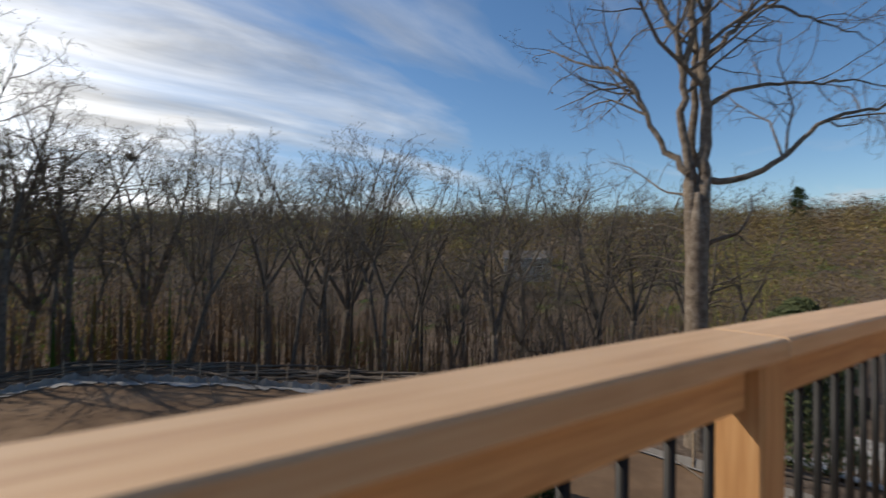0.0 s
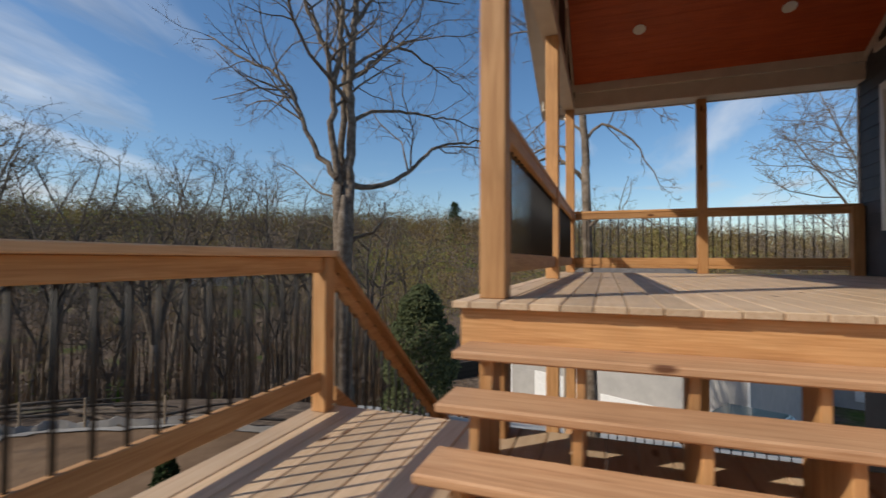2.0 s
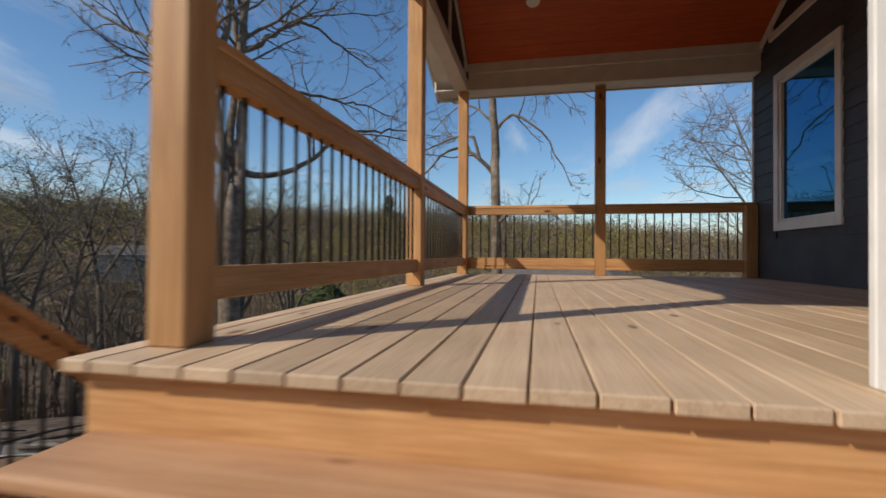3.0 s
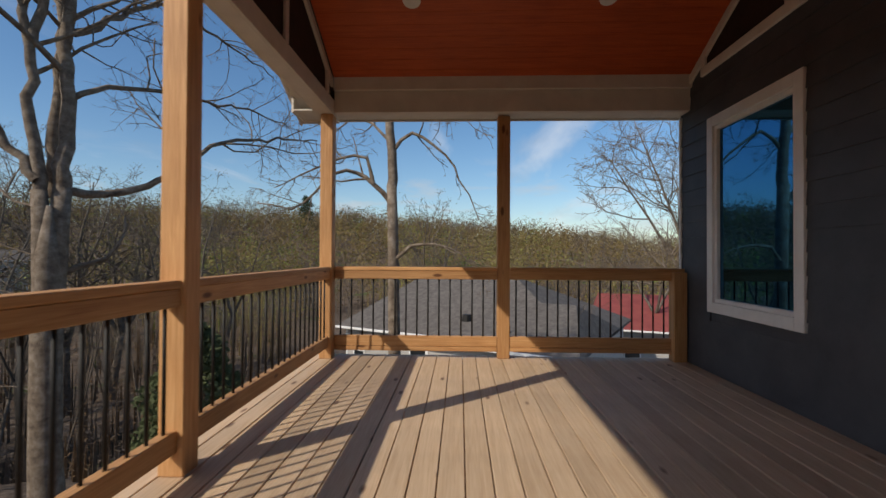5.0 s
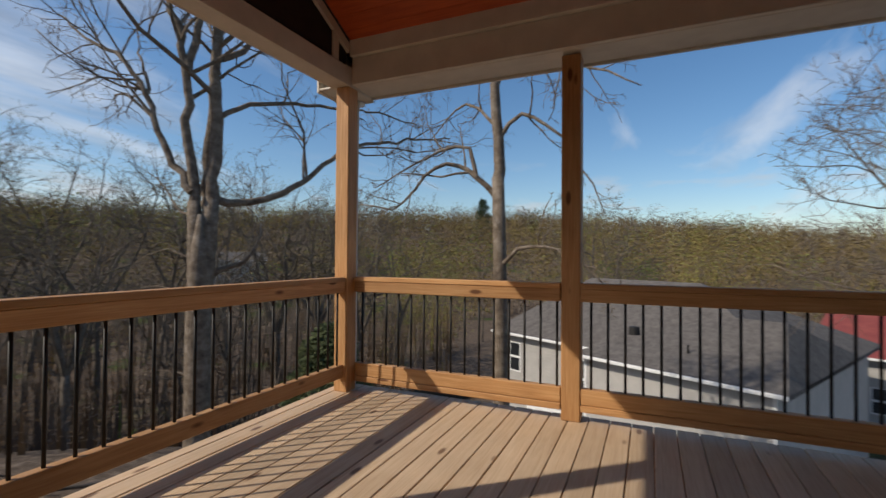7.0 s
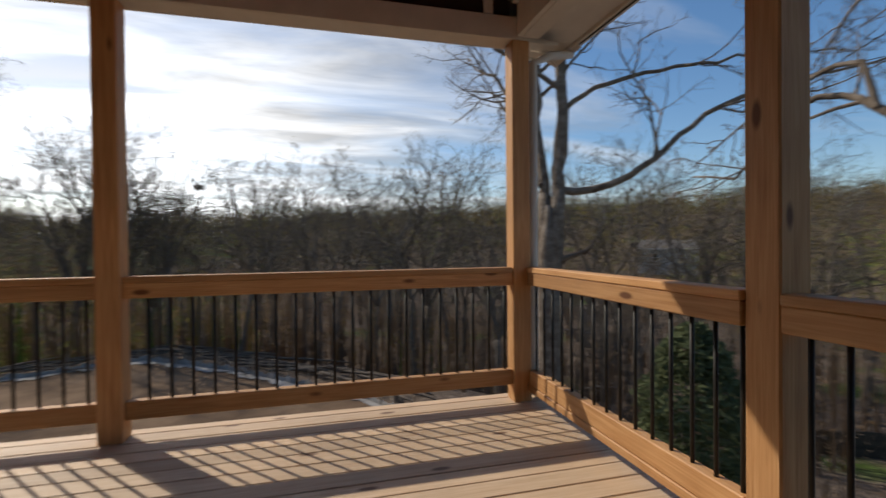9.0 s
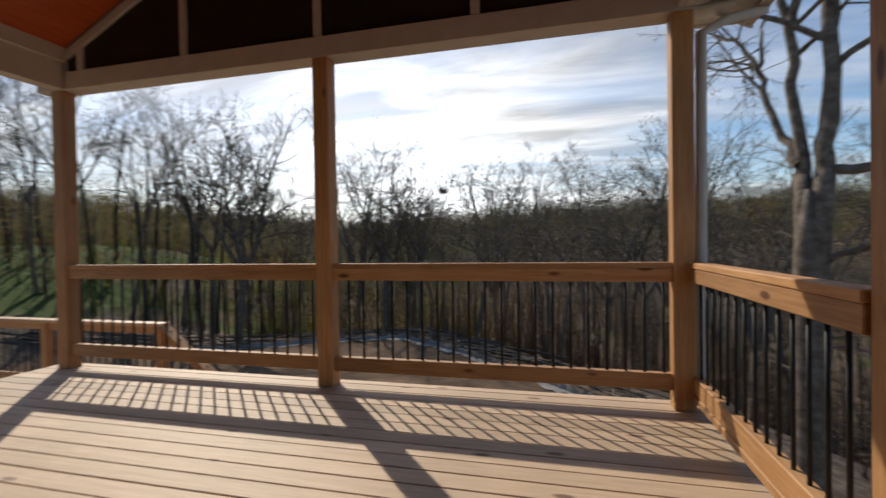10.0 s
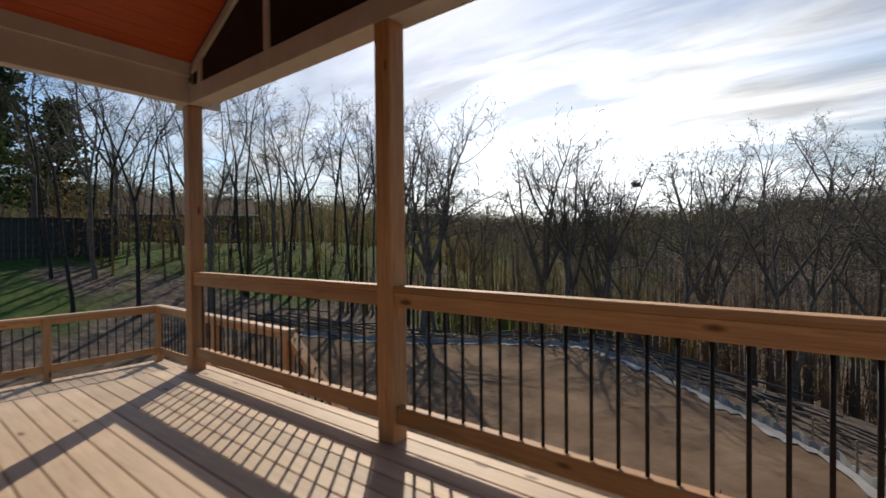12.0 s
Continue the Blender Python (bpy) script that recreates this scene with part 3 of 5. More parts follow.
eave = empty("eave", (8.3, 0.62, BEAM), "cream painted eave box and soffit at the porch corner", "eave", kind="structure")
board("soffit_board", 8.022, 8.42, -3.9, 0.46, BEAM + 0.11, BEAM + 0.13, beam_paint, eave)
board("soffit_board", 8.04, 8.42, 0.462, 0.80, BEAM + 0.11, BEAM + 0.13, beam_paint, eave)
board("fascia", 8.422, 8.45, -3.9, 0.80, BEAM + 0.09, BEAM + 0.28, beam_paint, eave)
board("fascia", 8.04, 8.45, 0.802, 0.83, BEAM + 0.09, BEAM + 0.28, beam_paint, eave)
board("gutter", 8.452, 8.56, -3.9, 0.83, BEAM + 0.13, BEAM + 0.24, white_paint, eave, 0.02)


def tube(points, radius, segs=8, taper=None):
    """A round bar along points."""
    bm = bmesh.new()
    rings = []
    for i, p in enumerate(points):
        p = Vector(p)
        d = (Vector(points[min(i + 1, len(points) - 1)]) - Vector(points[max(i - 1, 0)])).normalized()
        u = d.orthogonal().normalized()
        if rings:
            u = (u0 - d * u0.dot(d)).normalized()
        u0 = u
        w = d.cross(u)
        r = radius if taper is None else radius * taper[i]
        rings.append([bm.verts.new(p + (u * math.cos(2 * math.pi * k / segs) + w * math.sin(2 * math.pi * k / segs)) * r) for k in range(segs)])
    for a, b in zip(rings, rings[1:]):
        for k in range(segs):
            f = bm.faces.new((a[k], a[(k + 1) % segs], b[(k + 1) % segs], b[k]))
            f.smooth = True
    bm.faces.new(rings[0][::-1]), bm.faces.new(rings[-1])
    return bm


spout = part("downspout", tube([(8.5, 0.62, BEAM + 0.2), (8.48, 0.6, BEAM + 0.08), (8.2, 0.45, BEAM - 0.02), (8.0, 0.34, BEAM - 0.14), (7.99, 0.34, 1.0), (7.99, 0.34, 0.1), (8.0, 0.35, 0.05), (8.13, 0.45, -0.05), (8.13, 0.45, -4.2)], 0.036), beam_paint)
tagged(spout, "cream painted downspout running down outside the corner post", "downspout")

# lantern on the end of the wing
lantern = empty("wall_lantern", (2.12, -1.465, 1.99), "black metal wall lantern with clear panes on the white corner board", "wall lantern")
lantern.scale = (0.8, 0.7, 1.15)
part("backplate", block(bmesh.new(), -0.06, 0.06, -0.05, -0.03, -0.02, 0.22, 0.006), black_metal, lantern)
part("arm", tube([(0, -0.03, 0.2), (0, 0.04, 0.26), (0, 0.1, 0.24)], 0.01), black_metal, lantern)
bm = bmesh.new()
bmesh.ops.create_cone(bm, cap_ends=True, segments=4, radius1=0.12, radius2=0.02, depth=0.1, matrix=Matrix.Translation((0, 0.1, 0.2)) @ Matrix.Rotation(radians(45), 4, "Z"))
part("lantern_roof", bm, black_metal, lantern)
for dx, dy in ((-0.06, -0.06), (0.06, -0.06), (-0.06, 0.06), (0.06, 0.06)):
    part("bar", block(bmesh.new(), dx - 0.006, dx + 0.006, 0.1 + dy - 0.006, 0.1 + dy + 0.006, -0.1, 0.15), black_metal, lantern)
part("base", block(bmesh.new(), -0.08, 0.08, 0.02, 0.18, -0.12, -0.1, 0.004), black_metal, lantern)
part("pane", block(bmesh.new(), -0.055, 0.055, 0.045, 0.155, -0.099, 0.149), clear_glass, lantern)

# ---- stair down from the lower deck ----
down = empty("stairs", (LE, 0.9, LOW), "open pine stair going down from the lower deck beside the porch", "stairs", kind="structure")
RUN, RISE = 0.245, 0.19
for i in range(12):
    x = LE + 0.03 + RUN * i
    board("tread", x, x + 0.27, 0.56, 1.33, LOW - RISE * (i + 1) - 0.04, LOW - RISE * (i + 1), pine_y, down)


def sloped(name, parent, x0, z0, x1, z1, y0, y1, th, mat, label=""):
    bm = bmesh.new()
    slope_slab(bm, x0, z0, x1, z1, y0, y1, th)
    bmesh.ops.recalc_face_normals(bm, faces=bm.faces)
    bmesh.ops.translate(bm, verts=bm.verts, vec=-Vector(parent.location))
    return part(name, bm, mat, parent, label)


SL = RISE / RUN
for y in (0.54, 1.35):
    sloped("stringer", down, LE, LOW - 0.32, LE + 3.2, LOW - 0.32 - 3.2 * SL, y - 0.02, y + 0.02, 0.26, pine_x)
hand = empty("stair_railing", (2.3, 1.42, LOW), "sloping orange pine stair rail with round black metal balusters", "railing")
sloped("cap_rail", hand, 2.322, LT - 0.04, 5.3, LT - 0.05 - 3.0 * SL, 1.35, 1.49, 0.04, pine_x)
sloped("top_rail", hand, 2.30, LT - 0.145, 5.3, LT - 0.145 - 3.0 * SL, 1.40, 1.44, 0.09, pine_x)
sloped("bottom_rail", hand, 2.42, LOW + 0.03, 5.3, LOW + 0.03 - 2.88 * SL, 1.40, 1.44, 0.09, pine_x)
for i in range(22):
    x = 2.46 + 0.128 * i
    z0 = LOW + 0.1 - (x - 2.42) * SL
    part("baluster", baluster_bm(0.82), black_metal, hand, at=(x - 2.3, 0, z0 + 0.41 - LOW))
post("rail_post", 5.3, 1.352, -3.6, LT - 3.0 * SL, "square pine post at the foot of the stair rail", group="rail posts")


# ---- trees ----
class Limbs:
    """Gathers tapered round limbs into one mesh."""

    def __init__(self, seed, rmin=0.005):
        self.rmin = rmin
        self.v, self.f, self.tips, self.rng = [], [], [], random.Random(seed)
        self.stout = ([], [])

    def limb(self, pts, radii, sides):
        vv, ff = self.stout if sides > 5 else (self.v, self.f)
        base = len(vv)
        u = None
        n = len(pts)
        for i in range(n):
            d = (pts[min(i + 1, n - 1)] - pts[max(i - 1, 0)])
            d = d.normalized() if d.length > 1e-6 else Vector((0, 0, 1))
            u = d.orthogonal().normalized() if u is None else (u - d * u.dot(d)).normalized()
            w = d.cross(u)
            for k in range(sides):
                a = 2 * math.pi * k / sides
                vv.append(tuple(pts[i] + (u * math.cos(a) + w * math.sin(a)) * radii[i]))
        for i in range(n - 1):
            for k in range(sides):
                k2 = (k + 1) % sides
                ff.append((base + i * sides + k, base + i * sides + k2, base + (i + 1) * sides + k2, base + (i + 1) * sides + k))
        if sides > 3:
            ff.append(tuple(base + (n - 1) * sides + k for k in range(sides)))

    def path(self, p, d, length, steps, wander, up):
        r = self.rng
        pts = [Vector(p)]
        d = Vector(d).normalized()
        for _ in range(steps):
            d = (d + Vector((r.gauss(0, wander), r.gauss(0, wander), r.gauss(0, wander) + up))).normalized()
            pts.append(pts[-1] + d * (length / steps))
        return pts

    def branch(self, pts, r0, r1, sides, depth, spread, density, up, shorten=0.5):
        """Lays the limb and sends side branches from it, down to twigs."""
        r = self.rng
        n = len(pts)
        radii = [r0 + (r1 - r0) * (i / (n - 1)) ** 0.8 for i in range(n)]
        self.limb(pts, radii, sides)
        length = sum((b - a).length for a, b in zip(pts, pts[1:]))
        if depth <= 0:
            self.tips.append(pts[-1])
            return
        count = max(3, int(density * length ** 0.75 + r.random()))
        for _ in range(count):
            t = 0.22 + 0.78 * r.random() ** 0.8
            i = min(int(t * (n - 1)), n - 2)
            q = pts[i].lerp(pts[i + 1], t * (n - 1) - i)
            d = (pts[i + 1] - pts[i]).normalized()
            side = (Vector((r.gauss(0, 1), r.gauss(0, 1), r.gauss(0, 0.7))))
            side = (side - d * side.dot(d)).normalized()
            nd_ = (d * (1 - spread * 0.5) + side * spread + Vector((0, 0, up))).normalized()
            ln = length * shorten * (1.15 - t * 0.65) * r.uniform(0.6, 1.2)
            rr = min(radii[i] * 0.55, r0 * 0.5)
            rr = max(rr, self.rmin)
            self.branch(self.path(q, nd_, ln, 5 if depth > 1 else 2, 0.2, up * 0.3), rr, rr * 0.35, 5 if depth > 2 else 3, depth - 1, spread, density * (1.25 if depth > 1 else 1.1), up, shorten)

    def mesh(self, name, mat, stout=False):
        me = bpy.data.meshes.new(name)
        v, f = self.stout if stout else (self.v, self.f)
        me.from_pydata(v, [], f)
        me.materials.append(mat)
        me.polygons.foreach_set("use_smooth", [True] * len(me.polygons))
        return me


def leaf_mesh(points, size, spread, per, mat, seed):
    """Small leaves in loose sprays about the twig tips."""
    r = random.Random(seed)
    v, f = [], []
    for p in points:
        for _ in range(per):
            c = p + Vector((r.gauss(0, spread), r.gauss(0, spread), r.gauss(0, spread)))
            a = Vector((r.gauss(0, 1), r.gauss(0, 1), r.gauss(0, 1))).normalized() * size * r.uniform(0.6, 1.3)
            b = a.orthogonal().normalized() * size * 0.45
            k = len(v)
            v += [tuple(c - a * 0.5), tuple(c + b * 0.6), tuple(c + a * 0.6), tuple(c - b * 0.6)]
            f.append((k, k + 1, k + 2, k + 3))
    me = bpy.data.meshes.new("leaves")
    me.from_pydata(v, [], f)
    me.materials.append(mat)
    return me


def leafy(name, a, b, through_light=0.45):
    def build(nt, p):
        g = nd(nt, "ShaderNodeNewGeometry")
        col = ramp(nt, g.outputs["Random Per Island"], [(0.0, a), (1.0, b)])
        nt.links.new(col, p.inputs["Base Color"])
        tr = nd(nt, "ShaderNodeBsdfTranslucent", {"Color": col})
        mx = nd(nt, "ShaderNodeMixShader", {0: through_light, 1: p.outputs[0], 2: tr.outputs[0]})
        nt.links.new(mx.outputs[0], nt.nodes["Material Output"].inputs[0])
    return material(name, build, 0.8, 0.1)


buds_pale = leafy("buds_pale", (0.2, 0.17, 0.1), (0.33, 0.3, 0.17))
buds_olive = leafy("buds_olive", (0.16, 0.15, 0.05), (0.27, 0.27, 0.09))
leaf_green = leafy("leaf_green", (0.06, 0.1, 0.02), (0.14, 0.2, 0.04))
pine_green = leafy("needle_green", (0.022, 0.038, 0.016), (0.055, 0.08, 0.03))


def tree(name, at, limbs, mat, label, category="tree", group="", leaves=None, size=0.06, per=1, spread=0.12):
    e = empty(name, at, label, category, group)
    for nm in ("trunk", "branches"):
        o = new(nm, limbs.mesh(nm, mat, nm == "trunk"))
        o.parent = e
    if leaves:
        o = new("leaves", leaf_mesh(limbs.tips, size, spread, per, leaves, 5))
        o.parent = e
    return e


def crooked(pts, seed, jitter):
    """A smooth curve through the given points with small natural bends."""
    r = random.Random(seed)
    out = []
    n = len(pts)
    for i in range(n - 1):
        a, b, c, d = pts[max(i - 1, 0)], pts[i], pts[i + 1], pts[min(i + 2, n - 1)]
        steps = max(2, int((c - b).length / 0.28))
        for k in range(steps):
            t = k / steps
            q = 0.5 * ((2 * b) + (c - a) * t + (2 * a - 5 * b + 4 * c - d) * t * t + (3 * b - a - 3 * c + d) * t ** 3)
            if i or k:
                q = q + Vector((r.gauss(0, jitter), r.gauss(0, jitter), r.gauss(0, jitter)))
            out.append(q)
    return out + [pts[-1]]


# the big many-stemmed tree beside the porch, drawn out in the plane of its main forks
HX, HY = 11.62, 7.05
HR = Vector((0.58, -0.81, 0))          # across, to the right as seen from the deck
HB = Vector((0.81, 0.58, 0))           # away
hz = ground_z(HX, HY)
big = Limbs(11, 0.006)


def hp(a, z, back=0.0):
    back += 0.62 * a if a > 0 else -0.85 * a
    a *= 1.0 if a > 0 else 0.93
    return HR * a + HB * back + Vector((0, 0, z - hz))


def drawn(pts, r0, r1, sides, depth, density=1.0, up=0.03, spread=0.85, shorten=0.46):
    big.branch(crooked([hp(*q) for q in pts], len(big.v), 0.035), r0, r1, sides, depth, spread, density * 2.5, up, shorten)


big.limb([hp(0.1, hz - 0.3), hp(0.05, hz + 0.4), hp(0.0, -3), hp(-0.02, -0.2), hp(-0.02, 1.0), hp(0.0, 2.1)], [0.42, 0.32, 0.28, 0.26, 0.22, 0.05], 14)
big.limb([hp(-0.06, -0.2), hp(-0.11, 0.9), hp(-0.14, 1.7), hp(-0.2, 2.4)], [0.19, 0.18, 0.165, 0.14], 10)
big.limb([hp(0.05, -0.2, 0.03), hp(0.11, 0.9, 0.05), hp(0.14, 1.8, 0.08), hp(0.18, 2.5, 0.1)], [0.2, 0.19, 0.18, 0.17], 10)
drawn([(-0.2, 2.35), (-0.3, 3.4, -0.1), (-0.36, 4.6, -0.2), (-0.38, 5.6, -0.3), (-0.72, 6.7, -0.5), (-1.2, 7.9, -0.7), (-1.6, 9.6, -0.9)], 0.125, 0.045, 9, 3, 1.1, 0.12)
drawn([(-0.34, 5.3, -0.2), (-0.12, 6.4, 0.0), (-0.1, 7.6, 0.2), (0.0, 9.8, 0.4)], 0.10, 0.04, 8, 3, 1.1, 0.12)
drawn([(0.18, 2.45, 0.1), (0.25, 4.4, 0.2), (0.22, 6.0, 0.2), (0.34, 7.8, 0.3), (0.42, 9.4, 0.3), (0.3, 11.5, 0.4)], 0.165, 0.055, 9, 3, 1.2, 0.12)
drawn([(-0.05, 2.3, 0.5), (-0.02, 4.2, 0.7), (0.05, 6.4, 0.8), (-0.2, 8.6, 1.1), (-0.3, 10.6, 1.3)], 0.13, 0.04, 8, 3, 1.1, 0.12)
drawn([(-0.22, 2.6, -0.1), (-0.75, 3.3, -0.3), (-1.2, 4.1, -0.5), (-1.5, 4.95, -0.6), (-2.1, 5.75, -0.9), (-2.9, 6.25, -1.1), (-3.7, 6.8, -1.3), (-4.5, 7.4, -1.4)], 0.1, 0.02, 8, 3, 1.25)
drawn([(-1.5, 4.95, -0.6), (-1.75, 5.7, -0.3), (-2.1, 6.3, -0.1), (-2.3, 7.2, 0.1)], 0.055, 0.015, 6, 2, 1.5)
drawn([(0.3, 2.45, 0.1), (0.95, 2.5, 0.0), (1.65, 2.7, -0.2), (2.3, 3.25, -0.4), (2.85, 3.75, -0.5), (3.4, 4.15, -0.6), (4.4, 4.4, -0.8), (5.5, 4.7, -0.9), (6.4, 4.9, -1.0)], 0.1, 0.018, 9, 3, 1.35, 0.1)
drawn([(0.28, 4.4, 0.2), (0.95, 4.85, 0.1), (1.9, 5.1, 0.0), (3.0, 5.2, -0.2), (4.1, 5.3, -0.4), (5.4, 5.2, -0.5)], 0.07, 0.015, 7, 3, 1.4, 0.08)
drawn([(0.3, 5.8, 0.2), (0.9, 6.5, 0.4), (1.6, 7.3, 0.6), (2.2, 7.7, 0.7), (3.1, 7.5, 0.7), (4.2, 7.3, 0.7), (5.2, 7.0, 0.6)], 0.085, 0.015, 7, 3, 1.4, 0.08)
drawn([(0.3, 7.4, 0.3), (1.0, 8.6, 0.2), (2.2, 9.4, 0.0), (3.4, 10.1, -0.2)], 0.08, 0.015, 7, 3, 1.3, 0.1)
drawn([(-0.25, 2.0, 0.0), (-0.9, 2.4, 0.2), (-1.5, 3.0, 0.3), (-2.4, 3.6, 0.5)], 0.035, 0.008, 5, 2, 1.3)
drawn([(0.26, 0.75, 0.0), (0.75, 0.95, -0.3), (1.15, 1.3, -0.5), (1.25, 1.95, -0.5)], 0.07, 0.02, 6, 2, 1.2)
for z, a, l in ((0.3, -1, 2.0), (-0.3, 1, 2.4), (0.0, -1, 1.6), (-0.9, 1, 1.8), (-1.6, -1, 1.5), (-2.3, 1, 1.5), (1.1, -1, 1.9)):
    drawn([(0.25 * a, z, 0.0), (0.25 * a + 0.5 * l * a, z + 0.15, -0.3), (0.25 * a + l * a, z + 0.1 + 0.2 * a, -0.5)], 0.02, 0.004, 4, 2, 1.4, -0.02)
hero = tree("tree", (HX, HY, hz), big, bark_pale, "tall bare tree with several pale grey stems and long crooked limbs", group="")

# the slender tree by the open end of the porch
EX, EY = 12.25, 0.3
ez = ground_z(EX, EY)
slim = Limbs(23, 0.006)
ER = Vector((-0.2, -0.98, 0)).normalized()
EB = Vector((0.98, -0.2, 0)).normalized()


def ep(a, z, back=0.0):
    return ER * a + EB * back + Vector((0, 0, z - ez))


def edrawn(pts, r0, r1, sides, depth, density=1.2, up=0.0, spread=0.8, shorten=0.45):
    slim.branch(crooked([ep(*q) for q in pts], len(slim.v), 0.022), r0, r1, sides, max(depth, 3), spread, density * 3.1, up, shorten)


slim.limb([ep(0.2, ez - 0.3), ep(0.15, -3), ep(0.1, -0.5), ep(0.06, 1.5), ep(0.02, 2.6)], [0.2, 0.16, 0.13, 0.115, 0.11], 10)
edrawn([(0.02, 2.55), (0.0, 4.0), (0.05, 5.5), (0.1, 7.5), (0.0, 9.5)], 0.11, 0.04, 9, 2, 0.9, 0.05)
edrawn([(0.0, 2.25), (-0.3, 2.6, -0.2), (-0.65, 2.85, -0.3), (-1.0, 2.8, -0.5), (-1.4, 2.45, -0.6), (-1.9, 2.1, -0.7), (-2.6, 2.2, -0.8)], 0.06, 0.012, 7, 3, 1.2, -0.03)
edrawn([(-0.3, 2.6, -0.2), (-0.45, 3.1, -0.2), (-0.95, 3.15, -0.4), (-1.4, 2.9, -0.6), (-2.2, 2.5, -0.8)], 0.045, 0.01, 6, 2, 1.4, -0.03)
edrawn([(0.0, 3.5), (-0.5, 4.0, 0.2), (-1.2, 4.1, 0.4), (-1.9, 3.6, 0.5)], 0.04, 0.01, 6, 3, 1.1, -0.03)
edrawn([(0.05, 3.3), (0.45, 3.7, 0.1), (0.9, 3.4, 0.1), (1.3, 3.0, 0.2), (1.6, 2.4, 0.3), (1.8, 1.9, 0.3)], 0.045, 0.008, 6, 3, 1.1, -0.06)
edrawn([(0.05, 4.4), (0.8, 4.5, -0.2), (1.7, 4.1, -0.3), (2.5, 3.6, -0.4)], 0.045, 0.008, 6, 3, 1.1, -0.04)
edrawn([(0.1, 1.05), (0.5, 1.3, -0.2), (1.0, 1.35, -0.2), (1.5, 1.2, -0.1), (1.95, 0.7, 0.0)], 0.045, 0.01, 6, 2, 1.2, -0.03)
edrawn([(0.05, 5.6), (-0.8, 6.3), (-1.9, 6.6), (-2.8, 6.2)], 0.05, 0.01, 6, 3, 1.1, 0.0)
edrawn([(0.05, 6.4), (0.8, 7.2), (2.0, 7.5), (3.0, 7.0)], 0.05, 0.01, 6, 3, 1.1, 0.0)
tree("tree", (EX, EY, ez), slim, bark_pale, "slender bare tree with drooping arched branches by the porch end")


def spreading(seed, height, trunk_r, lean=0.0, fork=0.35, depth=4, density=1.1, up=0.07, spread=0.8, stems=3):
    """A bare woodland tree: trunk, fork, ascending limbs, branches, twigs."""
    t = Limbs(seed, 0.011)
    r = t.rng
    ht = height * fork
    pts = t.path((0, 0, -0.4), (lean, 0, 1), ht + 0.4, 6, 0.035, 0.0)
    t.limb(pts, [trunk_r * (1.35 if i == 0 else 1 - 0.06 * i) for i in range(len(pts))], 8)
    for i in range(stems):
        a = 2 * math.pi * (i + r.random() * 0.6) / stems
        tilt = r.uniform(0.2, 0.65) * (1 if stems > 1 else 0.2)
        d = Vector((math.cos(a) * tilt + lean, math.sin(a) * tilt, 1))
        q = t.path(pts[-1] - Vector((0, 0, 0.15)), d, (height - ht) * r.uniform(0.8, 1.02), 7, 0.09, 0.05)
        t.branch(q, trunk_r * 0.6, 0.02, 6, depth - 1, spread, density, up, 0.5)
    for _ in range(4):
        k = r.randint(2, len(pts) - 2)
        a = r.uniform(0, 6.28)
        t.branch(t.path(pts[k], (math.cos(a), math.sin(a), 0.5), height * 0.12, 4, 0.2, 0.0), 0.03, 0.008, 4, 1, 0.7, 1.2, 0.1)
    return t


# the third and fifth kinds take the bark coloured as if backlit
KINDS = []
for k, (seed, h, tr, lean, fork, stems, dens, mat, lf) in enumerate((
        (101, 15.0, 0.20, 0.00, 0.40, 3, 0.95, bark, buds_pale),
        (102, 14.0, 0.17, 0.30, 0.34, 2, 1.0, bark, buds_pale),
        (103, 16.5, 0.15, 0.04, 0.45, 2, 0.85, bark_backlit, None),
        (104, 12.5, 0.24, 0.05, 0.28, 5, 0.95, bark, buds_olive),
        (105, 17.0, 0.13, -0.06, 0.55, 1, 0.9, bark_backlit, None),
        (106, 13.0, 0.14, -0.12, 0.42, 3, 1.0, bark, buds_pale),
        (107, 9.0, 0.08, 0.06, 0.4, 2, 1.0, bark, leaf_green))):
    t = spreading(seed, h, tr, lean, fork, 4, dens * 2.45, stems=stems)
    kind = tree("tree", (0, 0, 0), t, mat, "bare spring woodland tree with fine twigs", group="woodland trees", leaves=lf, size=0.075 if lf is not leaf_green else 0.16, per=1 if lf is not leaf_green else 3, spread=0.12 if lf is not leaf_green else 0.25)
    KINDS.append((kind, h))

se = spreading(141, 16.2, 0.2, 0.06, 0.3, 4, 2.8, stems=5)
sx, sy = 3.1 + 22 * math.cos(radians(-28.6)), -1.25 + 22 * math.sin(radians(-28.6))
tree("tree", (sx, sy, ground_z(sx, sy)), se, bark_pale, "bare pale tree with a rounded crown beyond the house").rotation_euler[2] = radians(105)

TREE_LABELS = ("tall bare woodland tree with a forked trunk", "leaning bare woodland tree with pale buds", "slim straight bare tree in the woods", "broad bare oak with a rounded crown", "thin tall bare tree with a single stem", "bare tree with ascending limbs and pale buds", "young tree with fresh green leaves")
used = set()


def plant(kind, x, y, scale=1.0, turn=None, label=None):
    base, h = KINDS[kind]
    rz = random.uniform(0, 360) if turn is None else turn
    m = pose(x, y, ground_z(x, y), 0, 0, rz)
    if kind not in used:
        used.add(kind)
        base.matrix_basis = m
        o = base
    else:
        o = copy_thing(base, m)
    o.scale = (scale, scale, scale)
    o["label"] = label or TREE_LABELS[kind]
    return o


def polar(az, d, ox=-0.44, oy=1.0):
    return ox + d * math.cos(radians(az)), oy + d * math.sin(radians(az))


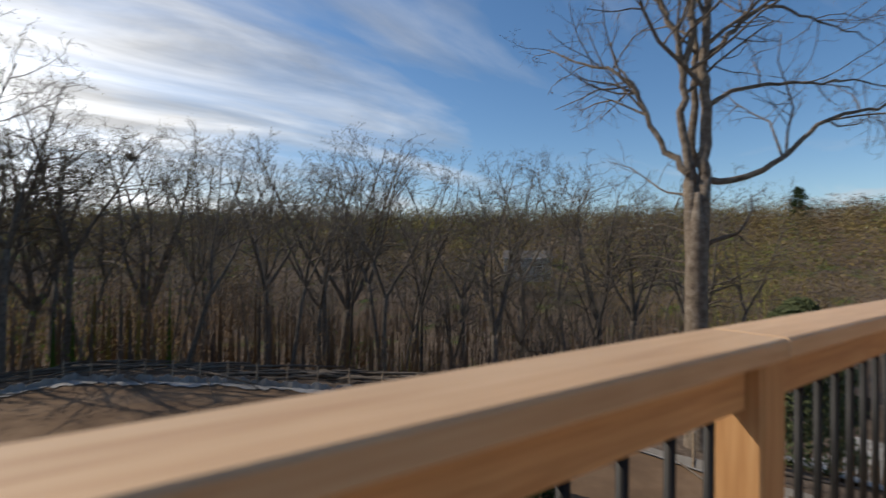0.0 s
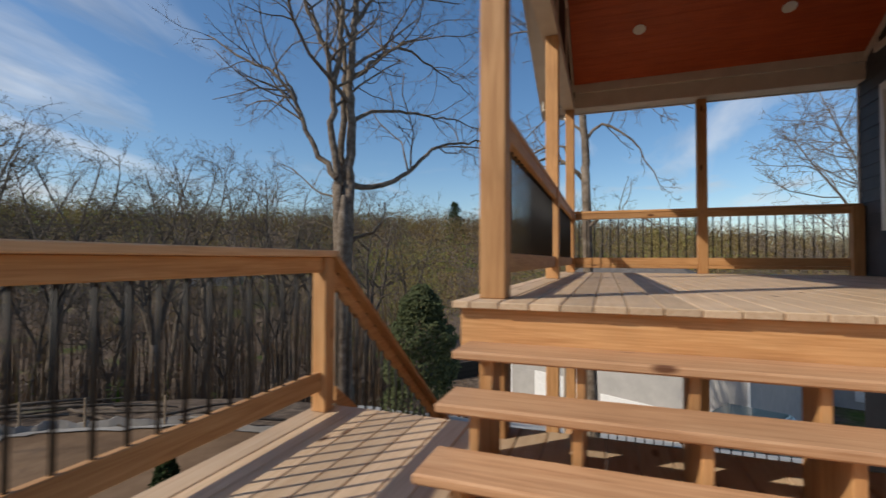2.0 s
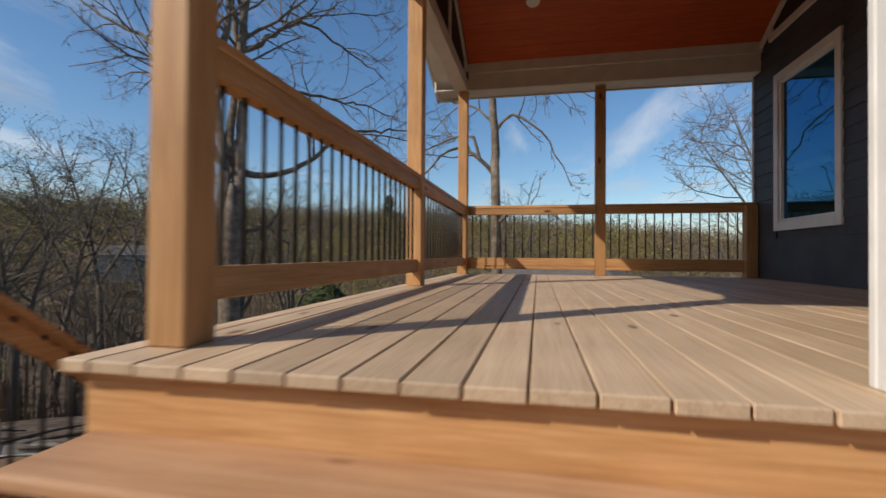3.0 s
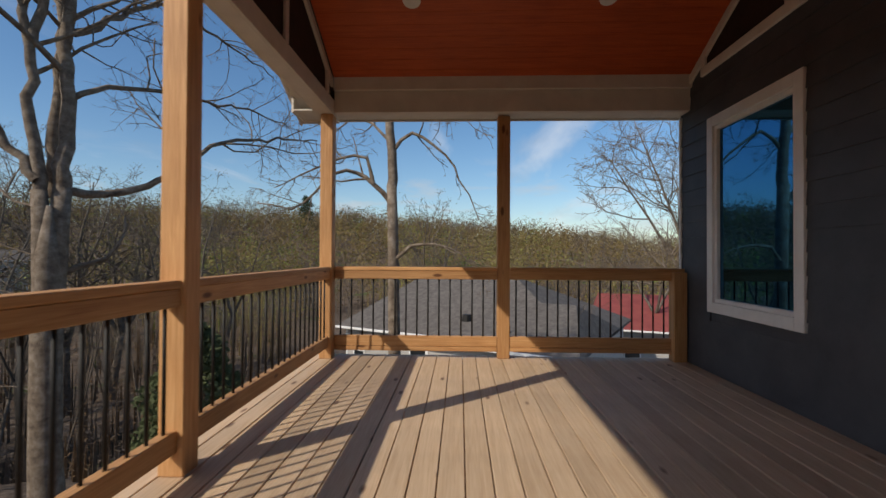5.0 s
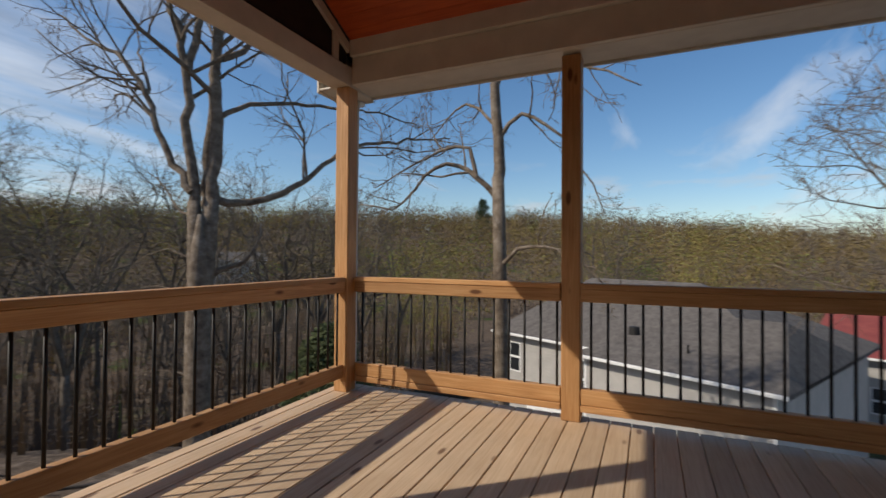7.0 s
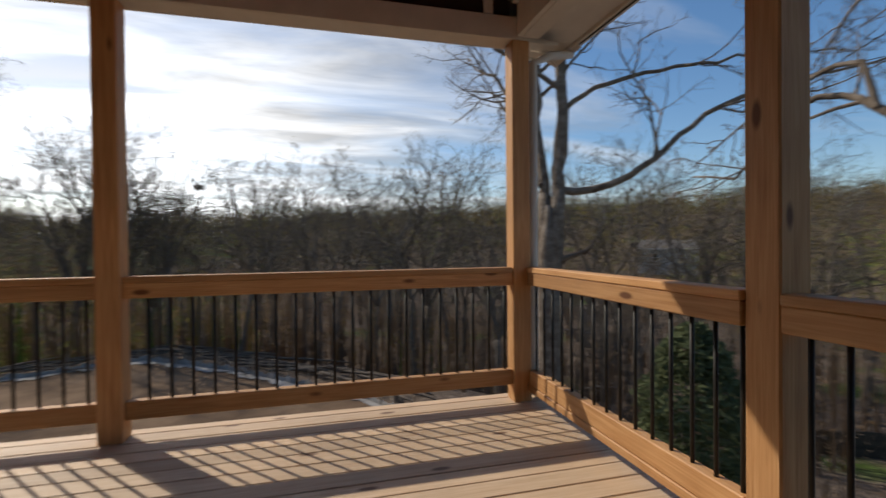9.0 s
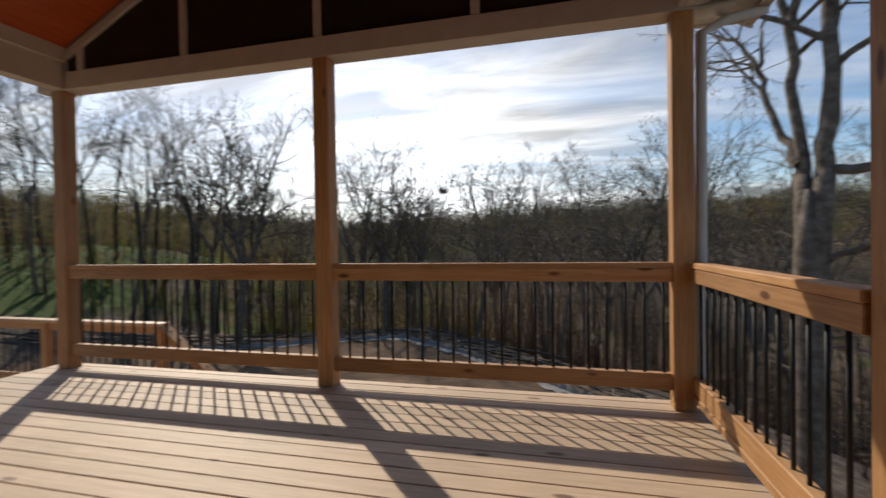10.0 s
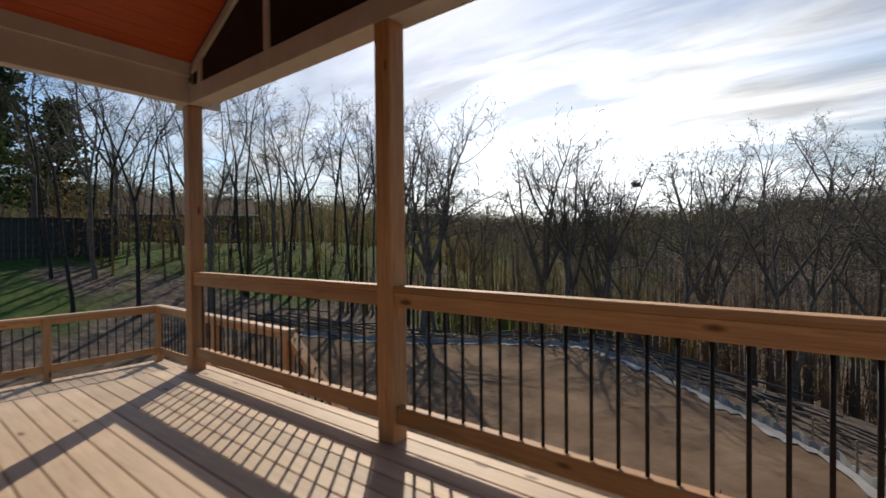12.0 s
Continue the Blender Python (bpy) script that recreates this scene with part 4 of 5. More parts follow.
# the crowns that stand up over the woods, by bearing, distance and the height of the top in degrees
LINE = ((78, 13), (83, 15), (97, 15), (99, 8.5), (108, 8.5), (110, 14.8), (117, 14.5), (119, 11), (127, 11.5), (130, 17), (146, 18.5), (172, 20))


def crown_at(k, az, d, el, ox, oy, turn):
    x, y = polar(az, d, ox, oy)
    top = 1.25 + d * math.tan(radians(el))
    plant(k, x, y, (top - ground_z(x, y)) / KINDS[k][1] / 1.04, turn)


# trees that stand out, by bearing and distance from the start of the walk
for az, d, k, sc, turn in ((99.5, 27, 3, 0.98, 120), (97.8, 29, 3, 0.92, 20), (94.7, 27, 0, 0.85, 80), (92.8, 30, 1, 0.8, 150), (84.7, 24, 1, 0.8, -45), (82.5, 30, 5, 0.8, 10),
                           (76.3, 28, 0, 0.9, 200), (73.8, 26, 5, 0.95, 120), (70.5, 32, 0, 0.95, 10), (66.8, 30, 2, 0.8, 40), (62.4, 26, 0, 0.88, 300), (60.5, 33, 5, 0.95, 100),
                           (58.0, 30, 2, 0.85, 60), (54, 36, 3, 0.95, 60), (49.0, 23, 3, 0.86, 60), (46, 36, 0, 0.85, 20), (42.5, 34, 3, 0.85, 200), (39.7, 32, 5, 0.8, 90), (36.5, 27, 2, 0.6, 90), (33, 40, 5, 0.6, 0)):
    plant(k, *polar(az, d), sc, turn)
for az, d, k, sc, turn in ((169.2, 33, 4, 0.9, 0), (167.1, 26, 4, 1.0, 60), (165.3, 31, 5, 0.8, 90), (161.8, 26, 2, 1.0, 180), (155.1, 27, 0, 0.95, 100), (151.7, 30, 4, 1.0, 10),
                           (148, 34, 5, 0.85, 70), (146.8, 31, 2, 0.85, 30), (145, 38, 0, 0.8, 0), (143.6, 34, 4, 0.9, 80), (140.9, 31, 5, 0.85, 210), (138.5, 36, 2, 0.8, 20), (136, 33, 5, 0.8, 130), (133.5, 28, 0, 0.85, 160), (129.3, 29, 5, 0.85, 20),
                           (126, 38, 5, 0.7, 20), (124.5, 40, 0, 0.6, 20), (116.8, 33, 3, 0.92, 0), (113.2, 30, 0, 0.7, 50), (109.5, 31, 1, 0.75, 100), (106, 34, 5, 0.7, 100)):
    crown_at(k, az, d, float(np.interp(az, *zip(*LINE))) * (0.94 + 0.08 * math.sin(az * 7.0)), 7.36, -1.78, turn)
for az, d, k, sc, turn in ((131, 27, 3, 1.25, 40), (123, 36, 5, 1.0, 250), (158, 36, 4, 1.1, 30), (163.5, 38, 0, 1.1, 70), (149.5, 40, 4, 1.15, 20), (139.5, 30, 4, 1.05, 90), (134.5, 37, 2, 1.05, 50), (98, 36, 5, 0.95, 90)):
    crown_at(k, az, d, float(np.interp(az, *zip(*LINE))) * (0.9 + 0.1 * math.sin(az * 5.0)), 7.36, -1.78, turn)
# crowns over the woods in the east and north
cr = random.Random(12)
for i in range(16):
    az = 129 + i * 2.7 + cr.uniform(-1, 1)
    crown_at(cr.choice((2, 4, 4)), az, cr.uniform(27, 44), float(np.interp(az, *zip(*LINE))) * cr.uniform(0.85, 1.05), 7.36, -1.78, cr.uniform(0, 360))
for i in range(15):
    az = 30 + i * 4.6 + cr.uniform(-1, 1)
    crown_at(cr.choice((0, 3, 5, 5, 0, 1)), az, cr.uniform(34, 46), float(np.interp(az, (30, 42, 49, 60, 80, 96, 99), (7.5, 11.5, 13, 13.5, 15, 14, 9))) * cr.uniform(0.86, 1.03), 5.0, -1.5, cr.uniform(0, 360))
# the rest of the woods round the yard
wr_ = random.Random(77)
placed = 0
while placed < 75:
    az, d = wr_.uniform(28, 186), wr_.uniform(34, 85)
    x, y = polar(az, d, 3, 0)
    if y < fence_y(x) + 2.5 or (x > 20 and y < 14) or d * math.tan(radians(9.5)) < 6:
        continue
    plant(wr_.choice((0, 1, 2, 3, 4, 4, 5, 5, 0, 6)), x, y, wr_.uniform(0.5, 0.85) * (0.85 if az > 35 and az < 125 else 1.05), wr_.uniform(0, 360))
    placed += 1
# trees on the far side of the neighbour's house
for az, d, k, sc, turn in ((-22.5, 40, 0, 1.0, 10), (3.5, 44, 3, 1.25, 200), (-16, 52, 5, 1.1, 0), (-18.0, 60, 5, 0.8, 0), (-14.5, 70, 3, 0.75, 50), (-12, 64, 0, 0.6, 0), (4, 50, 3, 0.9, 90), (1, 56, 6, 1.3, 0), (9, 60, 5, 0.7, 30), (-6, 75, 0, 0.7, 0), (-21, 80, 5, 0.7, 0), (14, 70, 5, 0.7, 0), (18, 62, 0, 0.7, 0), (24, 56, 5, 0.7, 0), (29, 48, 1, 0.6, 0)):
    plant(k, *polar(az, d, 3.1, -1.25), sc, turn)


def conifer(x, y, h, seed):
    """A dark evergreen: trunk and layered sprays of needles."""
    e = empty("evergreen_tree", (x, y, ground_z(x, y)), "dark green evergreen tree with layered boughs", "tree", "evergreens")
    t = Limbs(seed)
    r = t.rng
    t.limb([Vector((0, 0, -0.3)), Vector((0.1, 0, h * 0.5)), Vector((0, 0, h * 0.97))], [h * 0.018, h * 0.013, 0.02], 7)
    tips = []
    for i in range(70):
        z = h * (0.22 + 0.76 * i / 70)
        a = i * 2.4 + r.random()
        L = h * 0.24 * (1 - (z / h - 0.2) ** 1.6) * r.uniform(0.7, 1.15)
        q = t.path((0, 0, z), (math.cos(a), math.sin(a), 0.15), L, 3, 0.1, 0.0)
        t.limb(q, [0.05, 0.035, 0.025, 0.01], 3)
        tips += [q[1].lerp(q[3], k / 5) for k in range(6)]
    for nm in ("trunk", "branches"):
        o = new(nm, t.mesh(nm, bark, nm == "trunk"))
        o.parent = e
    o = new("needles", leaf_mesh(tips, h * 0.032, h * 0.018, 9, pine_green, seed))
    o.parent = e


for az, d, h in ((175.5, 42, 13), (172.5, 48, 14), (179, 48, 15), (168.0, 62, 15)):
    conifer(*polar(az, d, 7.36, -1.78), h, int(az * 3))
conifer(154.0, 50.0, 15, 9)


def crowns(name, label, mats, area, count, hmin, hmax, seed, tri=0.55, dens=46, round_crown=False):
    """Far woods: uneven crowns of small leaves and twig strokes, each with a trunk stroke; one mesh for each tint."""
    r = random.Random(seed)
    sets = [([], []) for _ in mats]
    made = 0
    while made < count:
        x, y = area(r)
        if x is None:
            continue
        made += 1
        patch = noise.noise(Vector((x * 0.018, y * 0.018, 7)))
        v, f = sets[r.choices(range(len(mats)), weights=[m[1] * math.exp((k - 1.2) * 2.2 * patch) for k, m in enumerate(mats)])[0]]
        g = ground_z(x, y)
        h = r.uniform(hmin, hmax)
        rad = h * r.uniform(0.36, 0.52)
        far = math.hypot(x, y) / 120
        size = tri * (0.6 + 0.5 * far)
        for _ in range(dens):
            a, q = r.uniform(0, 6.283), r.random() ** 0.5
            zz = r.uniform(0.08, 1.0)
            rr = rad * q * math.sqrt(max(0.12, 1 - ((zz - 0.5) / 0.52) ** 2))
            c = Vector((x + math.cos(a) * rr, y + math.sin(a) * rr, g + h * zz))
            if round_crown:
                n = Vector(((c.x - x) / rad, (c.y - y) / rad, (zz - 0.45) * 2.2)) + Vector((r.gauss(0, 0.35), r.gauss(0, 0.35), r.gauss(0, 0.35)))
                u = n.cross(Vector((r.gauss(0, 1), r.gauss(0, 1), r.gauss(0, 1)))).normalized() * size * r.uniform(0.5, 1.2)
                w = n.cross(u).normalized() * size * r.uniform(0.3, 0.75)
            else:
                u = Vector((r.gauss(0, 0.6), r.gauss(0, 0.6), r.gauss(0, 1))).normalized() * size * r.uniform(0.5, 1.2)
                w = u.orthogonal().normalized() * size * r.uniform(0.18, 0.5)
            k = len(v)
            v += [tuple(c - u), tuple(c + w), tuple(c + u * 0.9)]
            f.append((k, k + 1, k + 2))
        k = len(v)
        wd = 0.12
        v += [(x - wd, y, g - 0.3), (x + wd, y, g - 0.3), (x, y + wd, g - 0.3), (x, y, g + h * 0.8)]
        f += [(k, k + 1, k + 3), (k + 1, k + 2, k + 3), (k + 2, k, k + 3)]
    for (v, f), (mat, _) in zip(sets, mats):
        me = bpy.data.meshes.new(name)
        me.from_pydata(v, [], f)
        me.materials.append(mat)
        tagged(new(name, me), label, "woods", kind="stuff")


wood_grey = leafy("far_twigs_grey", (0.105, 0.08, 0.062), (0.21, 0.162, 0.127))
wood_brown = leafy("far_twigs_brown", (0.15, 0.092, 0.052), (0.27, 0.175, 0.095))
wood_olive = leafy("far_leaves_olive", (0.17, 0.125, 0.042), (0.3, 0.23, 0.075))
wood_green = leafy("far_leaves_green", (0.12, 0.15, 0.035), (0.25, 0.28, 0.07))


far_grey = leafy("hill_twigs_grey", (0.1, 0.08, 0.062), (0.2, 0.16, 0.125), 0.12)
far_brown = leafy("hill_twigs_brown", (0.14, 0.095, 0.05), (0.25, 0.175, 0.095), 0.12)
far_olive = leafy("hill_leaves_olive", (0.17, 0.125, 0.045), (0.29, 0.215, 0.08), 0.12)
far_green = leafy("hill_leaves_green", (0.14, 0.17, 0.04), (0.28, 0.31, 0.08), 0.15)


def hills(r):
    az, d = r.uniform(-40, 188), 80 + 215 * r.random() ** 0.9
    return polar(az, d, 3, 0)


def spring_area(r):
    az, d = r.choice((r.uniform(2.5, 8), r.uniform(-7, -3), r.uniform(22, 30))), r.uniform(52, 82)
    return polar(az, d, 3.5, -1.6)


far_spring = leafy("fresh_yellow_leaves", (0.2, 0.2, 0.05), (0.36, 0.34, 0.1), 0.2)
crowns("spring_trees", "taller trees in fresh yellow-green leaf above the far woods", ((far_spring, 3), (far_olive, 2)), spring_area, 34, 11, 15, 51, 0.2, 420, True)
crowns("far_woods", "spring woods on the far hills, grey-brown with some yellow-green", ((far_grey, 3.5), (far_brown, 4), (far_olive, 4.5), (far_green, 0.35)), hills, 6500, 7, 12, 5, 0.36, 112, True)


def brush_area(r):
    az, d = r.uniform(20, 186), r.uniform(26, 82)
    x, y = polar(az, d, 3, 0)
    if y < fence_y(x) + 1.5 or (x > 22 and y < 13) or (x < -13 and y < 34 - x * 0.1 and r.random() < 0.4):
        return None, None
    return x, y


def green_area(r):
    az, d = r.gauss(123, 5), r.uniform(33, 48)
    if r.random() < 0.45:
        az, d = r.uniform(128, 172), r.uniform(34, 60)
    x, y = polar(az, d, 7.36, -1.78)
    return (x, y) if y > fence_y(x) + 1 else (None, None)


crowns("brush", "undergrowth of grey saplings and thin bare stems with sparse green", ((wood_grey, 5), (wood_brown, 6), (leaf_green, 0.6), (wood_olive, 1.2)), brush_area, 2600, 2.0, 7.5, 9, 0.2, 60)
crowns("green_brush", "low fresh green bushes and weeds at the wood's edge", ((leaf_green, 5), (wood_green, 3)), green_area, 260, 0.6, 2.0, 19, 0.16, 60)


def near_area(r):
    x, y = r.uniform(9, 24), r.uniform(5, 22)
    return (x, y) if y > fence_y(x) + 1.5 and math.hypot(x - 11.6, y - 7) > 1 and y > 26 - x else (None, None)


crowns("near_brush", "low grey brush and weeds under the bare trees", ((wood_grey, 6), (wood_brown, 4), (leaf_green, 1.2)), near_area, 150, 0.5, 2.6, 29, 0.13, 60)


sapling_bark = noisy("sapling_bark", (0.085, 0.065, 0.048), (0.17, 0.135, 0.104), 3, 0.9, 0.2, 0.3)


def thin_stems():
    """Countless thin upright stems of young trees."""
    r = random.Random(31)
    t = Limbs(32)
    n = 0
    while n < 330:
        x, y = brush_area(r)
        if x is None:
            continue
        n += 1
        g = ground_z(x, y)
        h = r.uniform(4, 11)
        t.limb(t.path((x, y, g - 0.2), (r.gauss(0, 0.08), r.gauss(0, 0.08), 1), h, 4, 0.06, 0), [0.06, 0.05, 0.04, 0.025, 0.01], 4)
    o = new("thin_trees", t.mesh("thin_trees", sapling_bark))
    tagged(o, "dense stand of thin bare grey saplings in the ravine", "saplings", kind="stuff")


thin_stems()

# ---- silt fence, small evergreen, lower porch ----
fabric = noisy("grey_fabric", (0.21, 0.195, 0.18), (0.33, 0.31, 0.285), 1.2, 0.85, 0.2, 0.3)
stake_wood = noisy("stake_wood", (0.2, 0.15, 0.1), (0.34, 0.26, 0.18), 8, 0.9, 0.2, 0.3)
silt = empty("silt_fence", (0, 20, -4.4), "low grey fabric silt fence on wooden stakes round the yard", "fence")
bm = bmesh.new()
prev = None
N = 230
for i in range(N + 1):
    x = -12.8 + 23.3 * i / N
    y = fence_y(x) + 0.05 * math.sin(i * 1.7)
    g = ground_z(x, y)
    h = 0.26 + 0.05 * math.sin(i * 0.9) + 0.04 * math.sin(i * 2.3)
    cur = [bm.verts.new((x, y - 20, g - 0.05 + 4.4)), bm.verts.new((x + 0.02, y - 19.97, g + h + 4.4)), bm.verts.new((x + 0.02, y - 19.94, g + h + 4.4)), bm.verts.new((x, y - 19.95, g - 0.05 + 4.4))]
    wob = 0.55 + 0.2 * math.sin(i * 0.37) + 0.1 * math.sin(i * 1.3)
    cur += [bm.verts.new((x - 0.01, y - 20 - 0.02, g + 4.4 + 0.09)), bm.verts.new((x - 0.02, y - 20 - wob, ground_z(x, y - wob) + 4.4 + 0.1))]
    if prev:
        for k in range(4):
            bm.faces.new((prev[k], cur[k], cur[(k + 1) % 4], prev[(k + 1) % 4]))
        bm.faces.new((prev[4], prev[5], cur[5], cur[4]))
    prev = cur
part("fabric", bm, fabric, silt)
for i in range(0, N + 1, 8):
    x = -12.8 + 23.3 * i / N
    y = fence_y(x) + 0.1
    g = ground_z(x, y)
    part("stake", block(bmesh.new(), -0.025, 0.025, -0.025, 0.025, -0.1, 0.85, 0.004), stake_wood, silt, at=(x, y - 20, g + 4.4))


def logs():
    """Felled poles and brush lying beyond the fence."""
    r = random.Random(8)
    t = Limbs(9)
    for _ in range(150):
        x = r.uniform(-16, 10.3)
        y = fence_y(x) + r.uniform(0.6, 4.5)
        a = r.gauss(math.atan2(fence_y(x + 0.5) - fence_y(x - 0.5), 1.0), 0.5)
        L = r.uniform(1.0, 4.5)
        q = Vector((x, y, ground_z(x, y) + r.uniform(0.05, 0.3)))
        d = Vector((math.cos(a), math.sin(a), r.gauss(0, 0.08)))
        rr = r.uniform(0.02, 0.07)
        e = q + d * L
        e.z = ground_z(e.x, e.y) + r.uniform(0.05, 0.35)
        t.limb([q, q.lerp(e, 0.5) + Vector((0, 0, 0.05)), e], [rr, rr * 0.9, rr * 0.5], 5)
    o = new("fallen_branches", t.mesh("fallen_branches", sapling_bark))
    tagged(o, "felled poles and pale branches lying beyond the fence", "branches", kind="stuff")


logs()

arb = empty("evergreen_shrub", (6.15, 7.3, ground_z(6.15, 7.3)), "small narrow dark green evergreen shrub in the yard", "shrub")
r_ = random.Random(4)
pts = []
for _ in range(900):
    z = r_.random() ** 1.2
    rad = 0.34 * (1 - z) ** 0.75 * (0.75 + 0.25 * r_.random()) + 0.02
    a = r_.uniform(0, 6.283)
    pts.append(Vector((math.cos(a) * rad, math.sin(a) * rad, 0.08 + 0.95 * z)))
o = new("foliage", leaf_mesh(pts, 0.09, 0.015, 2, pine_green, 3))
o.parent = arb
lt_ = Limbs(3)
lt_.limb([Vector((0, 0, -0.1)), Vector((0, 0, 0.7)), Vector((0, 0, 1.3))], [0.04, 0.03, 0.01], 6)
o = new("trunk", lt_.mesh("trunk", bark, True))
o.parent = arb

gx, gy = 14.6, 5.8
gz = ground_z(gx, gy)
screen_tree = empty("evergreen_shrub", (gx, gy, gz), "broad soft green evergreen shrub growing beyond the porch", "shrub")
pts = []
for _ in range(4600):
    z = r_.random() ** 0.8
    rad = 1.25 * min(1.0, (1.02 - z) * 2.2) ** 0.6 * (0.62 + 0.38 * r_.random()) * (1 + 0.12 * math.sin(z * 23))
    a = r_.uniform(0, 6.283)
    pts.append(Vector((math.cos(a) * rad, math.sin(a) * rad, 0.2 + (-0.9 - gz) * z)))
o = new("foliage", leaf_mesh(pts, 0.16, 0.03, 2, leafy("soft_evergreen", (0.09, 0.11, 0.055), (0.16, 0.18, 0.085)), 3))
o.parent = screen_tree
lt_ = Limbs(13)
lt_.limb([Vector((0, 0, -0.1)), Vector((0, 0, 1.5)), Vector((0, 0, 3.2))], [0.09, 0.07, 0.02], 7)
o = new("trunk", lt_.mesh("trunk", bark, True))
o.parent = screen_tree

LF = -3.45
lower_floor = empty("floor", (0, 0, LF), "lower porch floor of pine boards under the main porch", "floor", kind="structure")
for y in (EPOST[1],):
    railing("railing", (7.9, 0.26), (7.9, y + 0.145), LF, LF + 0.98, 13, "ground level pine railing with black balusters under the porch", "lower porch railings")
    railing("railing", (7.9, y - 0.005), (7.9, WALL + 0.05), LF, LF + 0.98, 12, "ground level pine railing with black balusters under the porch", "lower porch railings")
railing("railing", (5.225, 0.335), (7.795, 0.335), LF, LF + 0.98, 19, "ground level pine railing with black balusters under the porch", "lower porch railings")

# ---- neighbouring houses ----
pale_siding = noisy("pale_siding", (0.36, 0.34, 0.31), (0.42, 0.39, 0.36), 1.5, 0.7, 0.3, 0.2)
shingle = noisy("grey_shingles", (0.095, 0.085, 0.078), (0.155, 0.138, 0.126), 3.5, 0.9, 0.1, 0.5)
red_metal = noisy("red_roof", (0.2, 0.045, 0.04), (0.27, 0.07, 0.055), 1.2, 0.6, 0.3, 0.2)
brown_roof = noisy("brown_roof", (0.08, 0.055, 0.045), (0.14, 0.1, 0.08), 2, 0.9, 0.1, 0.3)
brick_wall = noisy("brown_wall", (0.1, 0.07, 0.055), (0.17, 0.12, 0.09), 5, 0.9, 0.1, 0.3)
concrete = noisy("pale_concrete", (0.34, 0.33, 0.31), (0.47, 0.45, 0.42), 0.8, 0.9, 0.2, 0.3)
dark_fence_mat = noisy("dark_fence", (0.03, 0.032, 0.028), (0.065, 0.065, 0.055), 3, 0.8, 0.2, 0.2)


def house(name, at, turn, L, D, base, eave_z, ridge_z, hip, wall_mat, roof_material, label, windows=(), doors=(), over=0.45):
    """A house with its front along local +x from the origin and its depth along -y; the roof hipped at both ends by hip."""
    h = empty(name, (at[0], at[1], base), label, "house")
    h.rotation_euler[2] = radians(turn)
    H, RZ = eave_z - base, ridge_z - base
    part("wall", block(bmesh.new(), 0, L, -D, 0, -0.6, H), wall_mat, h)
    # lap lines of the siding on the front
    bm = bmesh.new()
    z = 0.15
    while z < H:
        block(bm, 0.12, L - 0.12, 0.0, 0.012, z, z + 0.02)
        z += 0.2
    part("siding_lap", bm, wall_mat, h)
    for x in (0.0, L - 0.12):
        part("corner_trim", block(bmesh.new(), x, x + 0.12, 0.0, 0.03, -0.3, H), white_paint, h)
    bm = bmesh.new()
    x0, x1, y0, y1 = -over, L + over, -D - over, over
    c = [bm.verts.new(q) for q in ((x0, y0, H - 0.05), (x1, y0, H - 0.05), (x1, y1, H - 0.05), (x0, y1, H - 0.05))]
    c2 = [bm.verts.new(q) for q in ((x0, y0, H + 0.12), (x1, y0, H + 0.12), (x1, y1, H + 0.12), (x0, y1, H + 0.12))]
    ra, rb = bm.verts.new((x0 + hip[0], -D / 2, RZ)), bm.verts.new((x1 - hip[1], -D / 2, RZ))
    bm.faces.new(c[::-1])
    for k in range(4):
        bm.faces.new((c[k], c[(k + 1) % 4], c2[(k + 1) % 4], c2[k]))
    bm.faces.new((c2[3], c2[2], rb, ra)), bm.faces.new((c2[1], c2[0], ra, rb))
    bm.faces.new((c2[0], c2[3], ra)), bm.faces.new((c2[2], c2[1], rb))
    bmesh.ops.recalc_face_normals(bm, faces=bm.faces)
    rf = part("roof", bm, roof_material, h)
    part("gutter", block(bmesh.new(), x0, x1, y1, y1 + 0.1, H - 0.03, H + 0.11, 0.02), white_paint, h)
    for wx, wz, ww, wh in windows:
        w = part("window", block(bmesh.new(), wx, wx + ww, 0.0, 0.05, wz - base, wz - base + wh, 0.01), white_paint, h)
        for k in (0, 1):
            part("pane", block(bmesh.new(), wx + 0.09, wx + ww - 0.09, 0.051, 0.056, wz - base + 0.09 + k * wh / 2, wz - base + wh / 2 - 0.04 + k * wh / 2), dark_glass, w)
    for dx, dz, dw, dh, mat in doors:
        d = part("door", block(bmesh.new(), dx, dx + dw, 0.0, 0.06, dz - base, dz - base + dh, 0.01), mat, h)
        if dw > 2:
            for k in range(4):
                for j in range(4):
                    part("panel", block(bmesh.new(), dx + 0.12 + j * dw / 4, dx + (j + 1) * dw / 4 - 0.12, 0.061, 0.075, dz - base + 0.1 + k * dh / 4, dz - base + (k + 1) * dh / 4 - 0.08, 0.006), mat, d)
    return h


# the front runs from its far corner back towards the porch
grey_house = house("house", (24.75, -6.9), 62.0, 14.6, 12.0, -9.7, -3.4, -0.2, (6.15, 2.6), pale_siding, shingle,
                   "two-storey neighbour house with pale siding and grey shingle roof",
                   windows=((13.1, -5.6, 0.9, 1.7), (8.6, -6.1, 1.2, 2.0)),
                   doors=((8.2, -9.65, 4.4, 2.6, white_paint),))


